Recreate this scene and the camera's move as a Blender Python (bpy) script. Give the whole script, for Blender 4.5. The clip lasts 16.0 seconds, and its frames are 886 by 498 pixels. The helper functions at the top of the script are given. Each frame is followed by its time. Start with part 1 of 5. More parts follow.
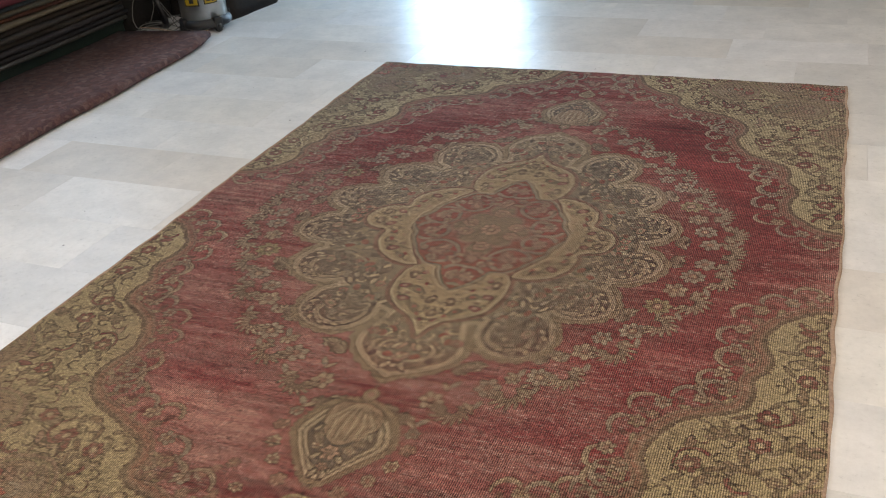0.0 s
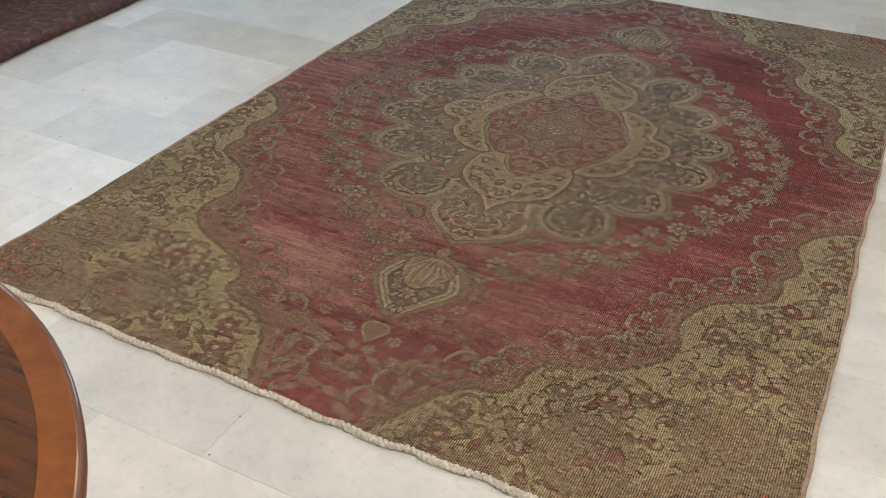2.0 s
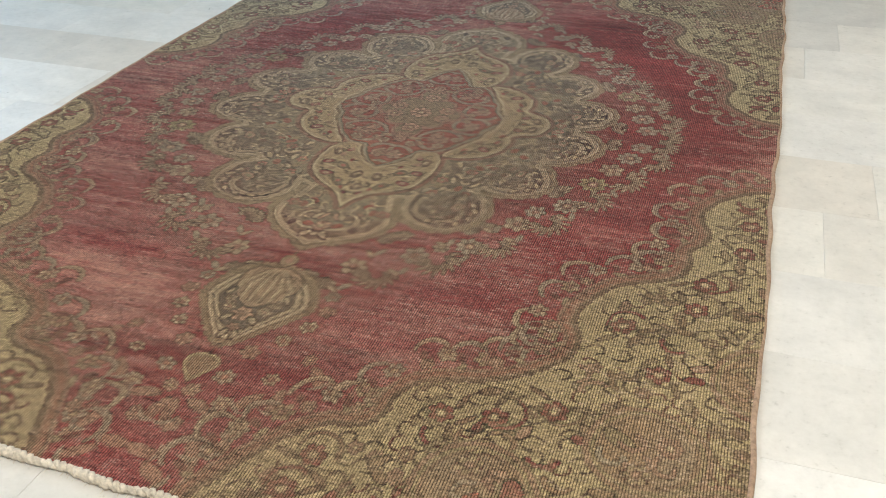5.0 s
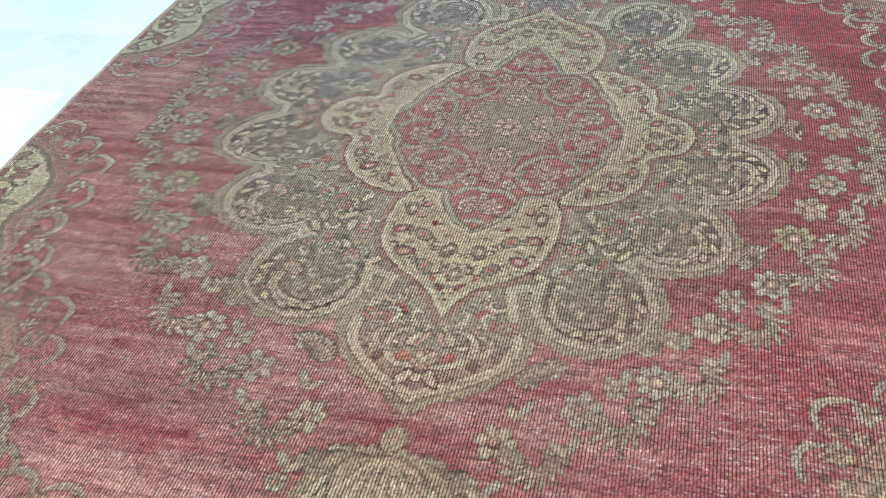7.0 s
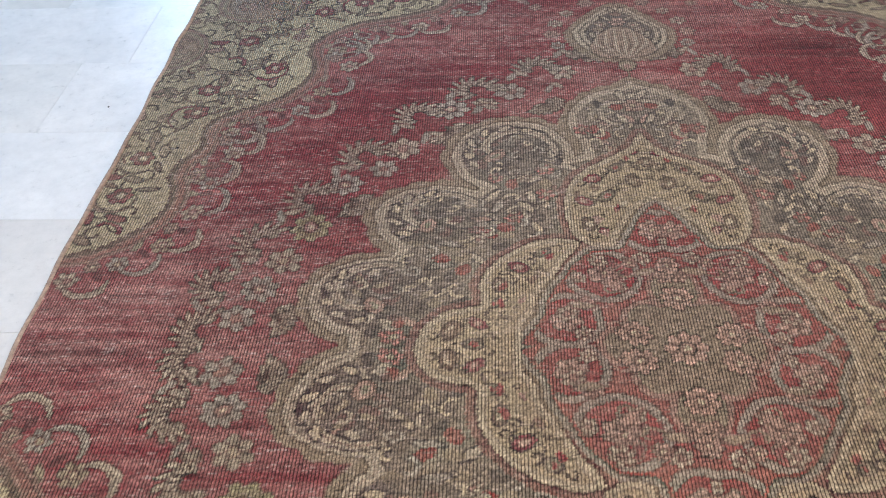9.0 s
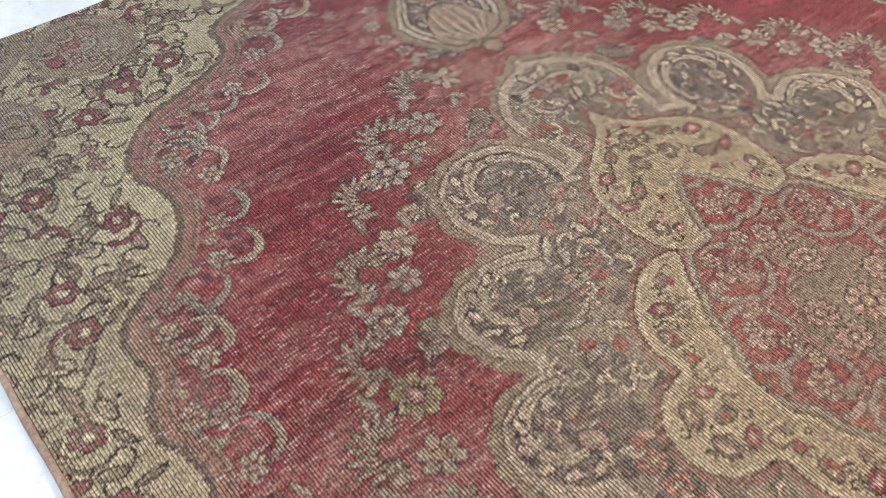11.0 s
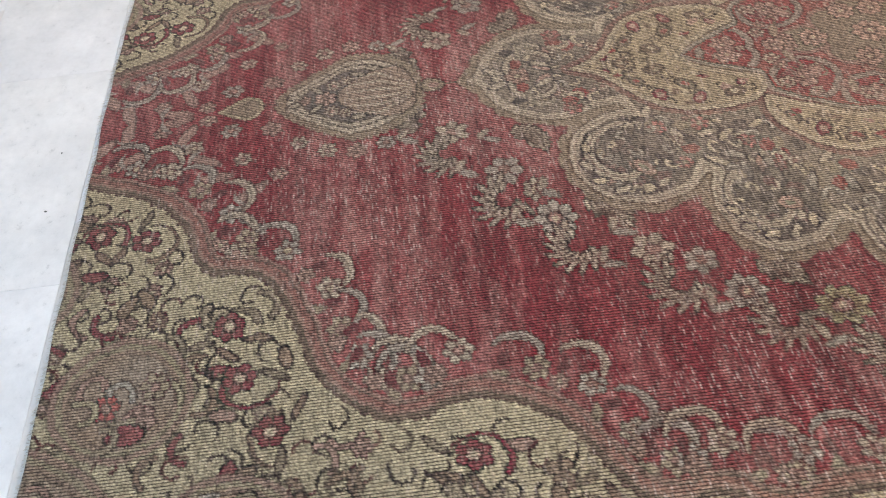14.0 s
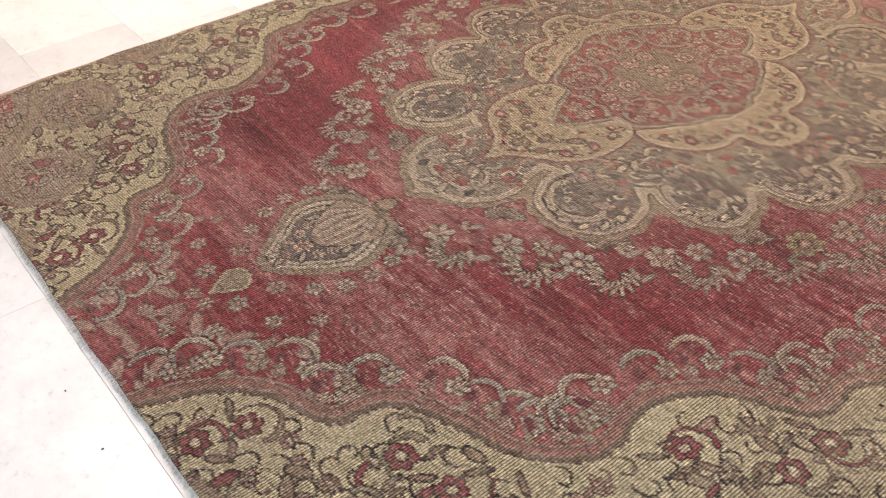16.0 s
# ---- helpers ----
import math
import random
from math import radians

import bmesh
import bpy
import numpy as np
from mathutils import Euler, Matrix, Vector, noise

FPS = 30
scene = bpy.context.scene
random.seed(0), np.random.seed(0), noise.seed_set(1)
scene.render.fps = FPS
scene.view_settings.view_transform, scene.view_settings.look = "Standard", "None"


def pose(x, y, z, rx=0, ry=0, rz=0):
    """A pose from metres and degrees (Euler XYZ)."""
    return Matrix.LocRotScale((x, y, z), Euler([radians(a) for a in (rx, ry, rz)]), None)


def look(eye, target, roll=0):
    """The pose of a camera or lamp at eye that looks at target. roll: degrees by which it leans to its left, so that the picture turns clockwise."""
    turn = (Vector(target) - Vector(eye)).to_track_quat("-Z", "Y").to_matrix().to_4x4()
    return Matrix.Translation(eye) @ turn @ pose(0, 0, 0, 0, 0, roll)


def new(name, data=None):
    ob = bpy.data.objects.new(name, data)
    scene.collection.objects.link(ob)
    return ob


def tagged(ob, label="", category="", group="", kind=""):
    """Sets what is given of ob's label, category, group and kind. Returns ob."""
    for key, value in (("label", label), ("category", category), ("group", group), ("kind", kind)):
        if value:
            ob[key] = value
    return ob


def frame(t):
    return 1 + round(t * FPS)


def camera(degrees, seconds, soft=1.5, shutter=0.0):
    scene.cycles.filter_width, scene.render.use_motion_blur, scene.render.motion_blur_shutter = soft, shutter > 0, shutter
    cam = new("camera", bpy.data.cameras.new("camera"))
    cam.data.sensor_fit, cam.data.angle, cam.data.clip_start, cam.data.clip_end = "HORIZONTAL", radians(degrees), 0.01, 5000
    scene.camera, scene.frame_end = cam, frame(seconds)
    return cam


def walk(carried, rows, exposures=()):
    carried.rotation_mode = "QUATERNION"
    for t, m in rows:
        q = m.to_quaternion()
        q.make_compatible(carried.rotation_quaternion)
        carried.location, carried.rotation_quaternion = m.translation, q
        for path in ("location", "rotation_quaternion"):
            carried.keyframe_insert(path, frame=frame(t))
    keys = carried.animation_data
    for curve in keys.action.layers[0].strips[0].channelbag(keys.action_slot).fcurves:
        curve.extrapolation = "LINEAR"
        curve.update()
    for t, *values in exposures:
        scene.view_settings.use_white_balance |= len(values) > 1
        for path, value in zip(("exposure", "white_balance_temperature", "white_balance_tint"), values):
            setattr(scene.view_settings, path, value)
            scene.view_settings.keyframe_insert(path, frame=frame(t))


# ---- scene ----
cam = camera(52.1, 16.0, 1.1)
PATH = [
    (0, (0.936, -2.36, 1.376), (0.215, -0.772, 0.397), -5.0),
    (0.5, (0.907, -2.615, 1.4), (0.26, -1.027, 0.371), -1.5),
    (1, (0.95, -2.679, 1.401), (0.304, -1.124, 0.322), 0.3),
    (1.5, (0.971, -2.683, 1.405), (0.28, -1.165, 0.301), 0.7),
    (2, (0.937, -2.712, 1.402), (0.204, -1.218, 0.292), 1.2),
    (2.5, (0.941, -2.713, 1.404), (0.178, -1.24, 0.287), 0.6),
    (3, (0.947, -2.722, 1.399), (0.17, -1.192, 0.371), 0.6),
    (3.5, (0.966, -2.727, 1.355), (0.209, -1.092, 0.487), -0.1),
    (3.7, (0.985, -2.722, 1.31), (0.23, -1.068, 0.479), -0.8),
    (4, (0.993, -2.696, 1.265), (0.306, -1.035, 0.389), -0.7),
    (4.2, (1.001, -2.617, 1.221), (0.339, -0.96, 0.318), -0.5),
    (6.3, (0.57, -1.921, 1.064), (0.165, -0.441, -0.22), -2.6),
    (6.5, (0.511, -1.807, 1.053), (0.078, -0.334, -0.228), -4.0),
    (7, (0.389, -1.641, 1.077), (-0.084, -0.175, -0.2), -5.8),
    (7.5, (0.236, -1.532, 1.072), (-0.086, -0.024, -0.201), -4.0),
    (8, (0.026, -1.406, 1.101), (-0.116, 0.123, -0.18), -0.9),
    (8.5, (-0.114, -1.202, 1.063), (-0.184, 0.322, -0.23), -1.1),
    (9, (-0.264, -0.97, 1.079), (-0.384, 0.53, -0.238), -3.2),
    (9.5, (-0.418, -0.81, 1.091), (-0.458, 0.667, -0.257), -3.4),
    (9.7, (-0.525, -0.776, 1.078), (-0.452, 0.725, -0.241), -2.2),
    (11.8, (-1.198, 0.073, 1.076), (-0.067, 0.717, -0.443), 1.6),
    (12, (-1.22, 0.138, 1.06), (-0.04, 0.713, -0.45), 1.4),
    (12.5, (-1.23, 0.386, 1.064), (-0.002, 0.803, -0.458), -2.1),
    (13, (-1.295, 0.539, 1.086), (-0.041, 0.869, -0.437), -6.0),
    (13.5, (-1.43, 0.71, 1.147), (-0.108, 0.874, -0.345), -6.3),
    (14, (-1.402, 0.899, 1.126), (-0.066, 0.899, -0.363), -7.2),
    (14.5, (-1.298, 1.119, 1.141), (0.023, 0.919, -0.347), -7.4),
    (15, (-1.304, 1.33, 1.181), (0.043, 0.907, -0.236), -5.8),
    (15.5, (-1.334, 1.546, 1.223), (-0.022, 0.84, -0.111), -1.7),
    (16, (-1.249, 1.73, 1.197), (-0.051, 0.797, -0.105), -1.5),
]
walk(cam, [(t, look(eye, target, roll)) for t, eye, target, roll in PATH],
     exposures=[(0.0, -0.58, 7100, 16), (0.5, -0.66, 7100, 14), (1.0, -0.54, 7000, 13), (1.5, -0.62, 6700, 9), (2.0, -0.72, 6800, 11), (2.5, -0.74, 6400, 9), (3.0, -0.68, 6150, 9), (3.4, -0.83, 6900, 13), (4.2, -0.78, 7200, 15), (6.3, 0.54, 5350, -8), (7.0, 0.46, 5300, -2), (7.5, 0.46, 5300, 2),
                (8.5, 0.25, 5250, 9), (9.5, -0.15, 6900, 21), (11.8, 0.60, 5700, 8), (12.5, 0.62, 5350, 3), (13.2, 0.32, 5900, 15), (14.0, 0.07, 6400, 17), (14.5, 0.30, 6800, 17), (15.0, 0.30, 6900, 20), (16.0, 0.27, 7150, 23)])

# ---- world and light ----
world = bpy.data.worlds.new("world")
scene.world = world
world.use_nodes = True
wn = world.node_tree.nodes
sky = wn.new("ShaderNodeTexSky")
sky.sky_type = "NISHITA"
sky.sun_disc = False
sky.sun_elevation, sky.sun_rotation = radians(48), radians(-20)
wn["Background"].inputs["Strength"].default_value = 0.12
world.node_tree.links.new(sky.outputs["Color"], wn["Background"].inputs["Color"])


def lamp(name, kind, m, energy, colour, size=(1.0, 1.0)):
    data = bpy.data.lights.new(name, kind)
    data.energy, data.color = energy, colour
    if kind == "AREA":
        data.shape, data.size, data.size_y = "RECTANGLE", size[0], size[1]
    else:
        data.angle = radians(0.5)
    ob = new(name, data)
    ob.matrix_world = m
    return ob


DOOR_X0, DOOR_X1, FAR_Y, DOOR_H = -2.36, -1.26, 4.5, 2.15
lamp("sun", "SUN", look((-4, 12, 9), (-1.8, 4.8, 0)), 3.0, (1.0, 0.95, 0.88))
lamp("door_daylight", "AREA", look(((DOOR_X0 + DOOR_X1) / 2, FAR_Y + 0.25, DOOR_H / 2), ((DOOR_X0 + DOOR_X1) / 2, 0, DOOR_H / 2)),
     140, (0.40, 0.70, 1.0), (DOOR_X1 - DOOR_X0, DOOR_H))
# West window is added, out of view, to cast bluish light on floor and rug.
WIN_Y0, WIN_Y1, WIN_Z0, WIN_Z1, WEST_X = 0.3, 2.6, 1.25, 2.45, -3.75
lamp("added_window_light", "AREA", look((WEST_X - 0.12, (WIN_Y0 + WIN_Y1) / 2, (WIN_Z0 + WIN_Z1) / 2), (0, (WIN_Y0 + WIN_Y1) / 2, 0.6)),
     44, (0.48, 0.74, 1.0), (WIN_Y1 - WIN_Y0, WIN_Z1 - WIN_Z0))
# Overhead lamps are out of view, added and balanced to supply the warm light.
LIGHT_SPOTS = [(-1.9, -2.7), (1.5, -2.5), (-0.4, 0.3), (1.9, 0.9)]
LIGHT_POWER = [80, 84, 10, 38]
CEIL = 2.9
for (lx, ly), power in zip(LIGHT_SPOTS, LIGHT_POWER):
    lamp("ceiling_fill_lamp", "AREA", look((lx, ly, CEIL - 0.06), (lx, ly, 0)), power, (1.0, 0.945, 0.875) if ly < 0 else (1.0, 0.92, 0.82), (0.55, 0.55))


# ---- materials ----
def material(name, rough=0.8, metal=0.0):
    m = bpy.data.materials.new(name)
    m.use_nodes = True
    b = m.node_tree.nodes["Principled BSDF"]
    b.inputs["Roughness"].default_value, b.inputs["Metallic"].default_value = rough, metal
    return m, m.node_tree.nodes, m.node_tree.links, b


def ramp(nodes, links, fac, stops):
    r = nodes.new("ShaderNodeValToRGB")
    e = r.color_ramp.elements
    while len(e) < len(stops):
        e.new(0.5)
    for el, (p, c) in zip(e, stops):
        el.position, el.color = p, (*c, 1)
    links.new(fac, r.inputs["Fac"])
    return r.outputs["Color"]


def noise_tex(nodes, links, scale, detail=4.0, coord=None, rough=0.6):
    n = nodes.new("ShaderNodeTexNoise")
    n.inputs["Scale"].default_value, n.inputs["Detail"].default_value = scale, detail
    n.inputs["Roughness"].default_value = rough
    if coord is not None:
        links.new(coord, n.inputs["Vector"])
    return n.outputs["Fac"]


def mixed(nodes, links, fac, a, b, mode="MIX"):
    n = nodes.new("ShaderNodeMix")
    n.data_type, n.blend_type = "RGBA", mode
    for sock, v in ((n.inputs[0], fac), (n.inputs[6], a), (n.inputs[7], b)):
        if hasattr(v, "is_output"):
            links.new(v, sock)
        else:
            sock.default_value = v if isinstance(v, (int, float)) else (*v, 1)
    return n.outputs[2]


def bumped(nodes, links, b, height, strength, dist):
    n = nodes.new("ShaderNodeBump")
    n.inputs["Strength"].default_value, n.inputs["Distance"].default_value = strength, dist
    links.new(height, n.inputs["Height"])
    links.new(n.outputs["Normal"], b.inputs["Normal"])


def scaled(nodes, links, s, use="Object"):
    tc, mp = nodes.new("ShaderNodeTexCoord"), nodes.new("ShaderNodeMapping")
    mp.inputs["Scale"].default_value = s
    links.new(tc.outputs[use], mp.inputs["Vector"])
    return mp.outputs["Vector"]


def cloth(name, dark, light, scale=60, rough=0.95, bump=0.4):
    """Woven wool with a mottled colour and a fine nap."""
    m, n, l, b = material(name, rough)
    c = scaled(n, l, (1, 1, 1))
    big = ramp(n, l, noise_tex(n, l, 7, 4, c), [(0.3, dark), (0.7, light)])
    fine = noise_tex(n, l, scale, 3, c)
    shade = ramp(n, l, fine, [(0.25, (0.55, 0.55, 0.55)), (0.75, (1.15, 1.12, 1.1))])
    l.new(mixed(n, l, 1.0, big, shade, "MULTIPLY"), b.inputs["Base Color"])
    bumped(n, l, b, noise_tex(n, l, scale * 4, 2, c), bump, 0.004)
    return m


def patterned(name, cols, scale=9):
    """A folded rug whose knots show in several colours."""
    m, n, l, b = material(name, 0.95)
    c = scaled(n, l, (1, 1, 1))
    v = n.new("ShaderNodeTexVoronoi")
    v.inputs["Scale"].default_value = scale * 7
    l.new(c, v.inputs["Vector"])
    sep = n.new("ShaderNodeSeparateColor")
    l.new(v.outputs["Color"], sep.inputs["Color"])
    step = 1.0 / len(cols)
    col = ramp(n, l, sep.outputs[0], [(i * step, q) for i, q in enumerate(cols)])
    base = mixed(n, l, noise_tex(n, l, scale, 5, c), cols[0], col)
    shade = ramp(n, l, noise_tex(n, l, 160, 2, c), [(0.2, (0.5, 0.5, 0.5)), (0.8, (1.2, 1.2, 1.2))])
    l.new(mixed(n, l, 1.0, base, shade, "MULTIPLY"), b.inputs["Base Color"])
    bumped(n, l, b, noise_tex(n, l, 220, 2, c), 0.5, 0.004)
    return m


def plain(name, col, rough=0.6, metal=0.0, vary=0.15, scale=12):
    m, n, l, b = material(name, rough, metal)
    c = scaled(n, l, (1, 1, 1))
    lo, hi = tuple(v * (1 - vary) for v in col), tuple(min(1, v * (1 + vary)) for v in col)
    l.new(ramp(n, l, noise_tex(n, l, scale, 5, c), [(0.3, lo), (0.7, hi)]), b.inputs["Base Color"])
    bumped(n, l, b, noise_tex(n, l, scale * 12, 3, c), 0.08, 0.002)
    return m


def marble_material():
    """Polished pale marble, each tile a little different, with soft clouds and grey veins."""
    m, n, l, b = material("marble", 0.22)
    c = scaled(n, l, (1, 1, 1), "Object")
    info = n.new("ShaderNodeObjectInfo")
    add = n.new("ShaderNodeVectorMath")
    add.operation = "MULTIPLY_ADD"
    comb = n.new("ShaderNodeCombineXYZ")
    for k in range(3):
        l.new(info.outputs["Random"], comb.inputs[k])
    l.new(comb.outputs[0], add.inputs[0])
    add.inputs[1].default_value = (37.0, 53.0, 11.0)
    l.new(c, add.inputs[2])
    v = add.outputs[0]
    tile = ramp(n, l, info.outputs["Random"], [(0.0, (0.785, 0.767, 0.73)), (0.25, (0.815, 0.810, 0.795)), (0.5, (0.70, 0.665, 0.615)),
                                               (0.72, (0.825, 0.822, 0.818)), (0.9, (0.69, 0.685, 0.67))])
    cloud = ramp(n, l, noise_tex(n, l, 5, 5, v, 0.55), [(0.25, (0.84, 0.85, 0.855)), (0.75, (1.07, 1.065, 1.06))])
    col = mixed(n, l, 1.0, tile, cloud, "MULTIPLY")
    smudge = ramp(n, l, noise_tex(n, l, 16, 5, v, 0.62), [(0.28, (0.86, 0.87, 0.87)), (0.58, (1, 1, 1))])
    col = mixed(n, l, 0.6, col, mixed(n, l, 1.0, col, smudge, "MULTIPLY"))
    fleck = ramp(n, l, noise_tex(n, l, 55, 6, v, 0.75), [(0.27, (0.62, 0.63, 0.62)), (0.40, (0.95, 0.95, 0.945)), (0.6, (1.02, 1.02, 1.02))])
    col = mixed(n, l, 0.8, col, mixed(n, l, 1.0, col, fleck, "MULTIPLY"))
    l.new(col, b.inputs["Base Color"])
    r = n.new("ShaderNodeMapRange")
    b.inputs["Specular IOR Level"].default_value = 0.75
    r.inputs["To Min"].default_value, r.inputs["To Max"].default_value = 0.30, 0.42
    l.new(noise_tex(n, l, 9, 4, v), r.inputs["Value"])
    l.new(r.outputs[0], b.inputs["Roughness"])
    return m


def wood_material(name, dark, light, rough=0.25, along=(2.2, 26, 26)):
    m, n, l, b = material(name, rough)
    c = scaled(n, l, along)
    g = noise_tex(n, l, 3.2, 8, c, 0.62)
    l.new(ramp(n, l, g, [(0.32, dark), (0.5, tuple((p + q) / 2 for p, q in zip(dark, light))), (0.7, light)]), b.inputs["Base Color"])
    bumped(n, l, b, g, 0.06, 0.002)
    b.inputs["Coat Weight"].default_value, b.inputs["Coat Roughness"].default_value = 0.4, 0.12
    return m


def rug_material():
    """Worn wool knots: the colour of each knot, warp ribs and a dry nap."""
    m, n, l, b = material("rug_wool", 0.96)
    at = n.new("ShaderNodeAttribute")
    at.attribute_name = "knots"
    c = scaled(n, l, (1, 1, 1))
    ribs = n.new("ShaderNodeTexWave")
    ribs.bands_direction, ribs.inputs["Scale"].default_value = "X", 61.0
    ribs.inputs["Distortion"].default_value, ribs.inputs["Detail"].default_value = 1.5, 2.0
    ribs.inputs["Detail Scale"].default_value = 3.0
    l.new(c, ribs.inputs["Vector"])
    weft = n.new("ShaderNodeTexWave")
    weft.bands_direction, weft.inputs["Scale"].default_value = "Y", 84.0
    weft.inputs["Distortion"].default_value, weft.inputs["Detail"].default_value = 1.2, 1.0
    l.new(c, weft.inputs["Vector"])
    a = ramp(n, l, ribs.outputs["Fac"], [(0.0, (0.17, 0.155, 0.15)), (0.52, (1.24, 1.23, 1.22))])
    d = ramp(n, l, weft.outputs["Fac"], [(0.0, (0.97, 0.965, 0.96)), (0.55, (1.01, 1.01, 1.01))])
    f = ramp(n, l, noise_tex(n, l, 420, 3, scaled(n, l, (1, 0.45, 1))), [(0.25, (0.50, 0.50, 0.50)), (0.75, (1.42, 1.41, 1.40))])
    worn = ramp(n, l, noise_tex(n, l, 11, 4, c), [(0.34, (0.50, 0.50, 0.50)), (0.58, (1, 1, 1))])
    a = mixed(n, l, worn, (1, 1, 1), a)
    col = mixed(n, l, 1.0, at.outputs["Color"], a, "MULTIPLY")
    col = mixed(n, l, 1.0, col, d, "MULTIPLY")
    col = mixed(n, l, 1.0, col, f, "MULTIPLY")
    l.new(col, b.inputs["Base Color"])
    h = n.new("ShaderNodeMath")
    h.operation = "ADD"
    l.new(ribs.outputs["Fac"], h.inputs[0])
    l.new(noise_tex(n, l, 300, 2, c), h.inputs[1])
    bumped(n, l, b, h.outputs[0], 0.35, 0.0025)
    b.inputs["Sheen Weight"].default_value = 0.08
    b.inputs["Specular IOR Level"].default_value = 0.15
    return m


# ---- building helpers ----
def part(name, bm, mat, parent=None, label=""):
    me = bpy.data.meshes.new(name)
    bm.to_mesh(me)
    bm.free()
    me.materials.append(mat)
    ob = new(name, me)
    ob.parent = parent
    if label:
        ob["label"] = label
    return ob


def smooth(ob):
    ob.data.polygons.foreach_set("use_smooth", [True] * len(ob.data.polygons))
    return ob


def empty(name, x=0.0, y=0.0, z=0.0, turn=0.0):
    ob = new(name)
    ob.empty_display_size = 0.1
    ob.matrix_basis = pose(x, y, z, 0, 0, turn)
    return ob


def box(bm, x0, x1, y0, y1, z0, z1, bevel=0.0, seg=2):
    made = bmesh.ops.create_cube(bm, size=1.0, matrix=Matrix.Translation(((x0 + x1) / 2, (y0 + y1) / 2, (z0 + z1) / 2))
                                 @ Matrix.Diagonal((x1 - x0, y1 - y0, z1 - z0, 1)))
    if bevel:
        edges = {e for v in made["verts"] for e in v.link_edges}
        bmesh.ops.bevel(bm, geom=list(edges), offset=bevel, segments=seg, affect="EDGES", profile=0.5)
    return bm


def lathe(bm, profile, seg=48, m=None):
    """Turns a profile of (radius, height) round the z axis."""
    m = m or Matrix.Identity(4)
    rings = []
    for r, z in profile:
        if r < 1e-6:
            rings.append([bm.verts.new(m @ Vector((0, 0, z)))])
        else:
            rings.append([bm.verts.new(m @ Vector((r * math.cos(2 * math.pi * k / seg), r * math.sin(2 * math.pi * k / seg), z))) for k in range(seg)])
    for a, b in zip(rings, rings[1:]):
        for k in range(seg):
            p, q = a[k % len(a)], a[(k + 1) % len(a)]
            r, s = b[(k + 1) % len(b)], b[k % len(b)]
            bm.faces.new([v for i, v in enumerate((p, q, r, s)) if v not in (p, q, r, s)[:i]])
    bmesh.ops.recalc_face_normals(bm, faces=bm.faces)
    return bm


def tube(bm, pts, radius, seg=8):
    """A round cord along the given places."""
    pts = [Vector(p) for p in pts]
    rings = []
    for i, p in enumerate(pts):
        d = (pts[min(i + 1, len(pts) - 1)] - pts[max(i - 1, 0)]).normalized()
        side = d.cross(Vector((0, 0, 1)) if abs(d.z) < 0.9 else Vector((1, 0, 0))).normalized()
        up = side.cross(d)
        r = radius(i / (len(pts) - 1)) if callable(radius) else radius
        rings.append([bm.verts.new(p + r * (math.cos(2 * math.pi * k / seg) * side + math.sin(2 * math.pi * k / seg) * up)) for k in range(seg)])
    for a, b in zip(rings, rings[1:]):
        for k in range(seg):
            bm.faces.new((a[k], a[(k + 1) % seg], b[(k + 1) % seg], b[k]))
    bm.faces.new(rings[0][::-1])
    bm.faces.new(rings[-1])
    return bm


# ---- the rug: its drawing, worked out knot by knot ----
RUG_W, RUG_L = 1.050, 1.533          # half width, half length
MID_X, MID_Y = 0.0315, 0.012         # the medallion's middle
CELL = 0.002
QX, QY = np.meshgrid(np.arange(0, 1.15, CELL), np.arange(0, 1.64, CELL), indexing="ij")
art = np.zeros((*QX.shape, 3))
bare = np.ones((*QX.shape, 1))         # where the plain red ground lies open

RED, ROSE = np.array((0.230, 0.050, 0.050)), np.array((0.27, 0.095, 0.080))
SAND, CREAM = np.array((0.325, 0.292, 0.194)), np.array((0.44, 0.385, 0.275))
OLIVE, SLATE, MOSS = np.array((0.275, 0.235, 0.165)), np.array((0.180, 0.160, 0.142)), np.array((0.245, 0.225, 0.160))
BROWN, MAROON, PINK = np.array((0.080, 0.062, 0.048)), np.array((0.130, 0.045, 0.045)), np.array((0.33, 0.15, 0.13))
TAUPE = np.array((0.225, 0.17, 0.12))
rnd = random.Random(11)


def area(cx, cy, r):
    i0, i1 = max(0, int((cx - r) / CELL)), min(QX.shape[0], int((cx + r) / CELL) + 2)
    j0, j1 = max(0, int((cy - r) / CELL)), min(QX.shape[1], int((cy + r) / CELL) + 2)
    return (slice(i0, i1), slice(j0, j1)) if i1 > i0 and j1 > j0 else None


def lay(where, cover, col):
    """Knots of a colour over the drawing, by how much they cover."""
    cover = np.clip(cover, 0, 1)[..., None]
    art[where] = art[where] * (1 - cover) + np.asarray(col) * cover
    bare[where] *= 1 - cover


def edge(d, soft=CELL):
    return np.clip(0.5 - d / soft, 0, 1)


def leaf(cx, cy, rx, ry, turn, col, rim=None, pointed=0.0):
    s = area(cx, cy, 1.3 * max(rx, ry))
    if s is None:
        return
    c, n = math.cos(turn), math.sin(turn)
    x, y = QX[s] - cx, QY[s] - cy
    a, b = (c * x + n * y) / rx, (-n * x + c * y) / ry
    d = (np.sqrt(a * a + b * b * (1 + pointed * a * a)) - 1) * min(rx, ry)
    if rim is not None:
        lay(s, edge(d - 0.0027), rim)
    lay(s, edge(d), col)


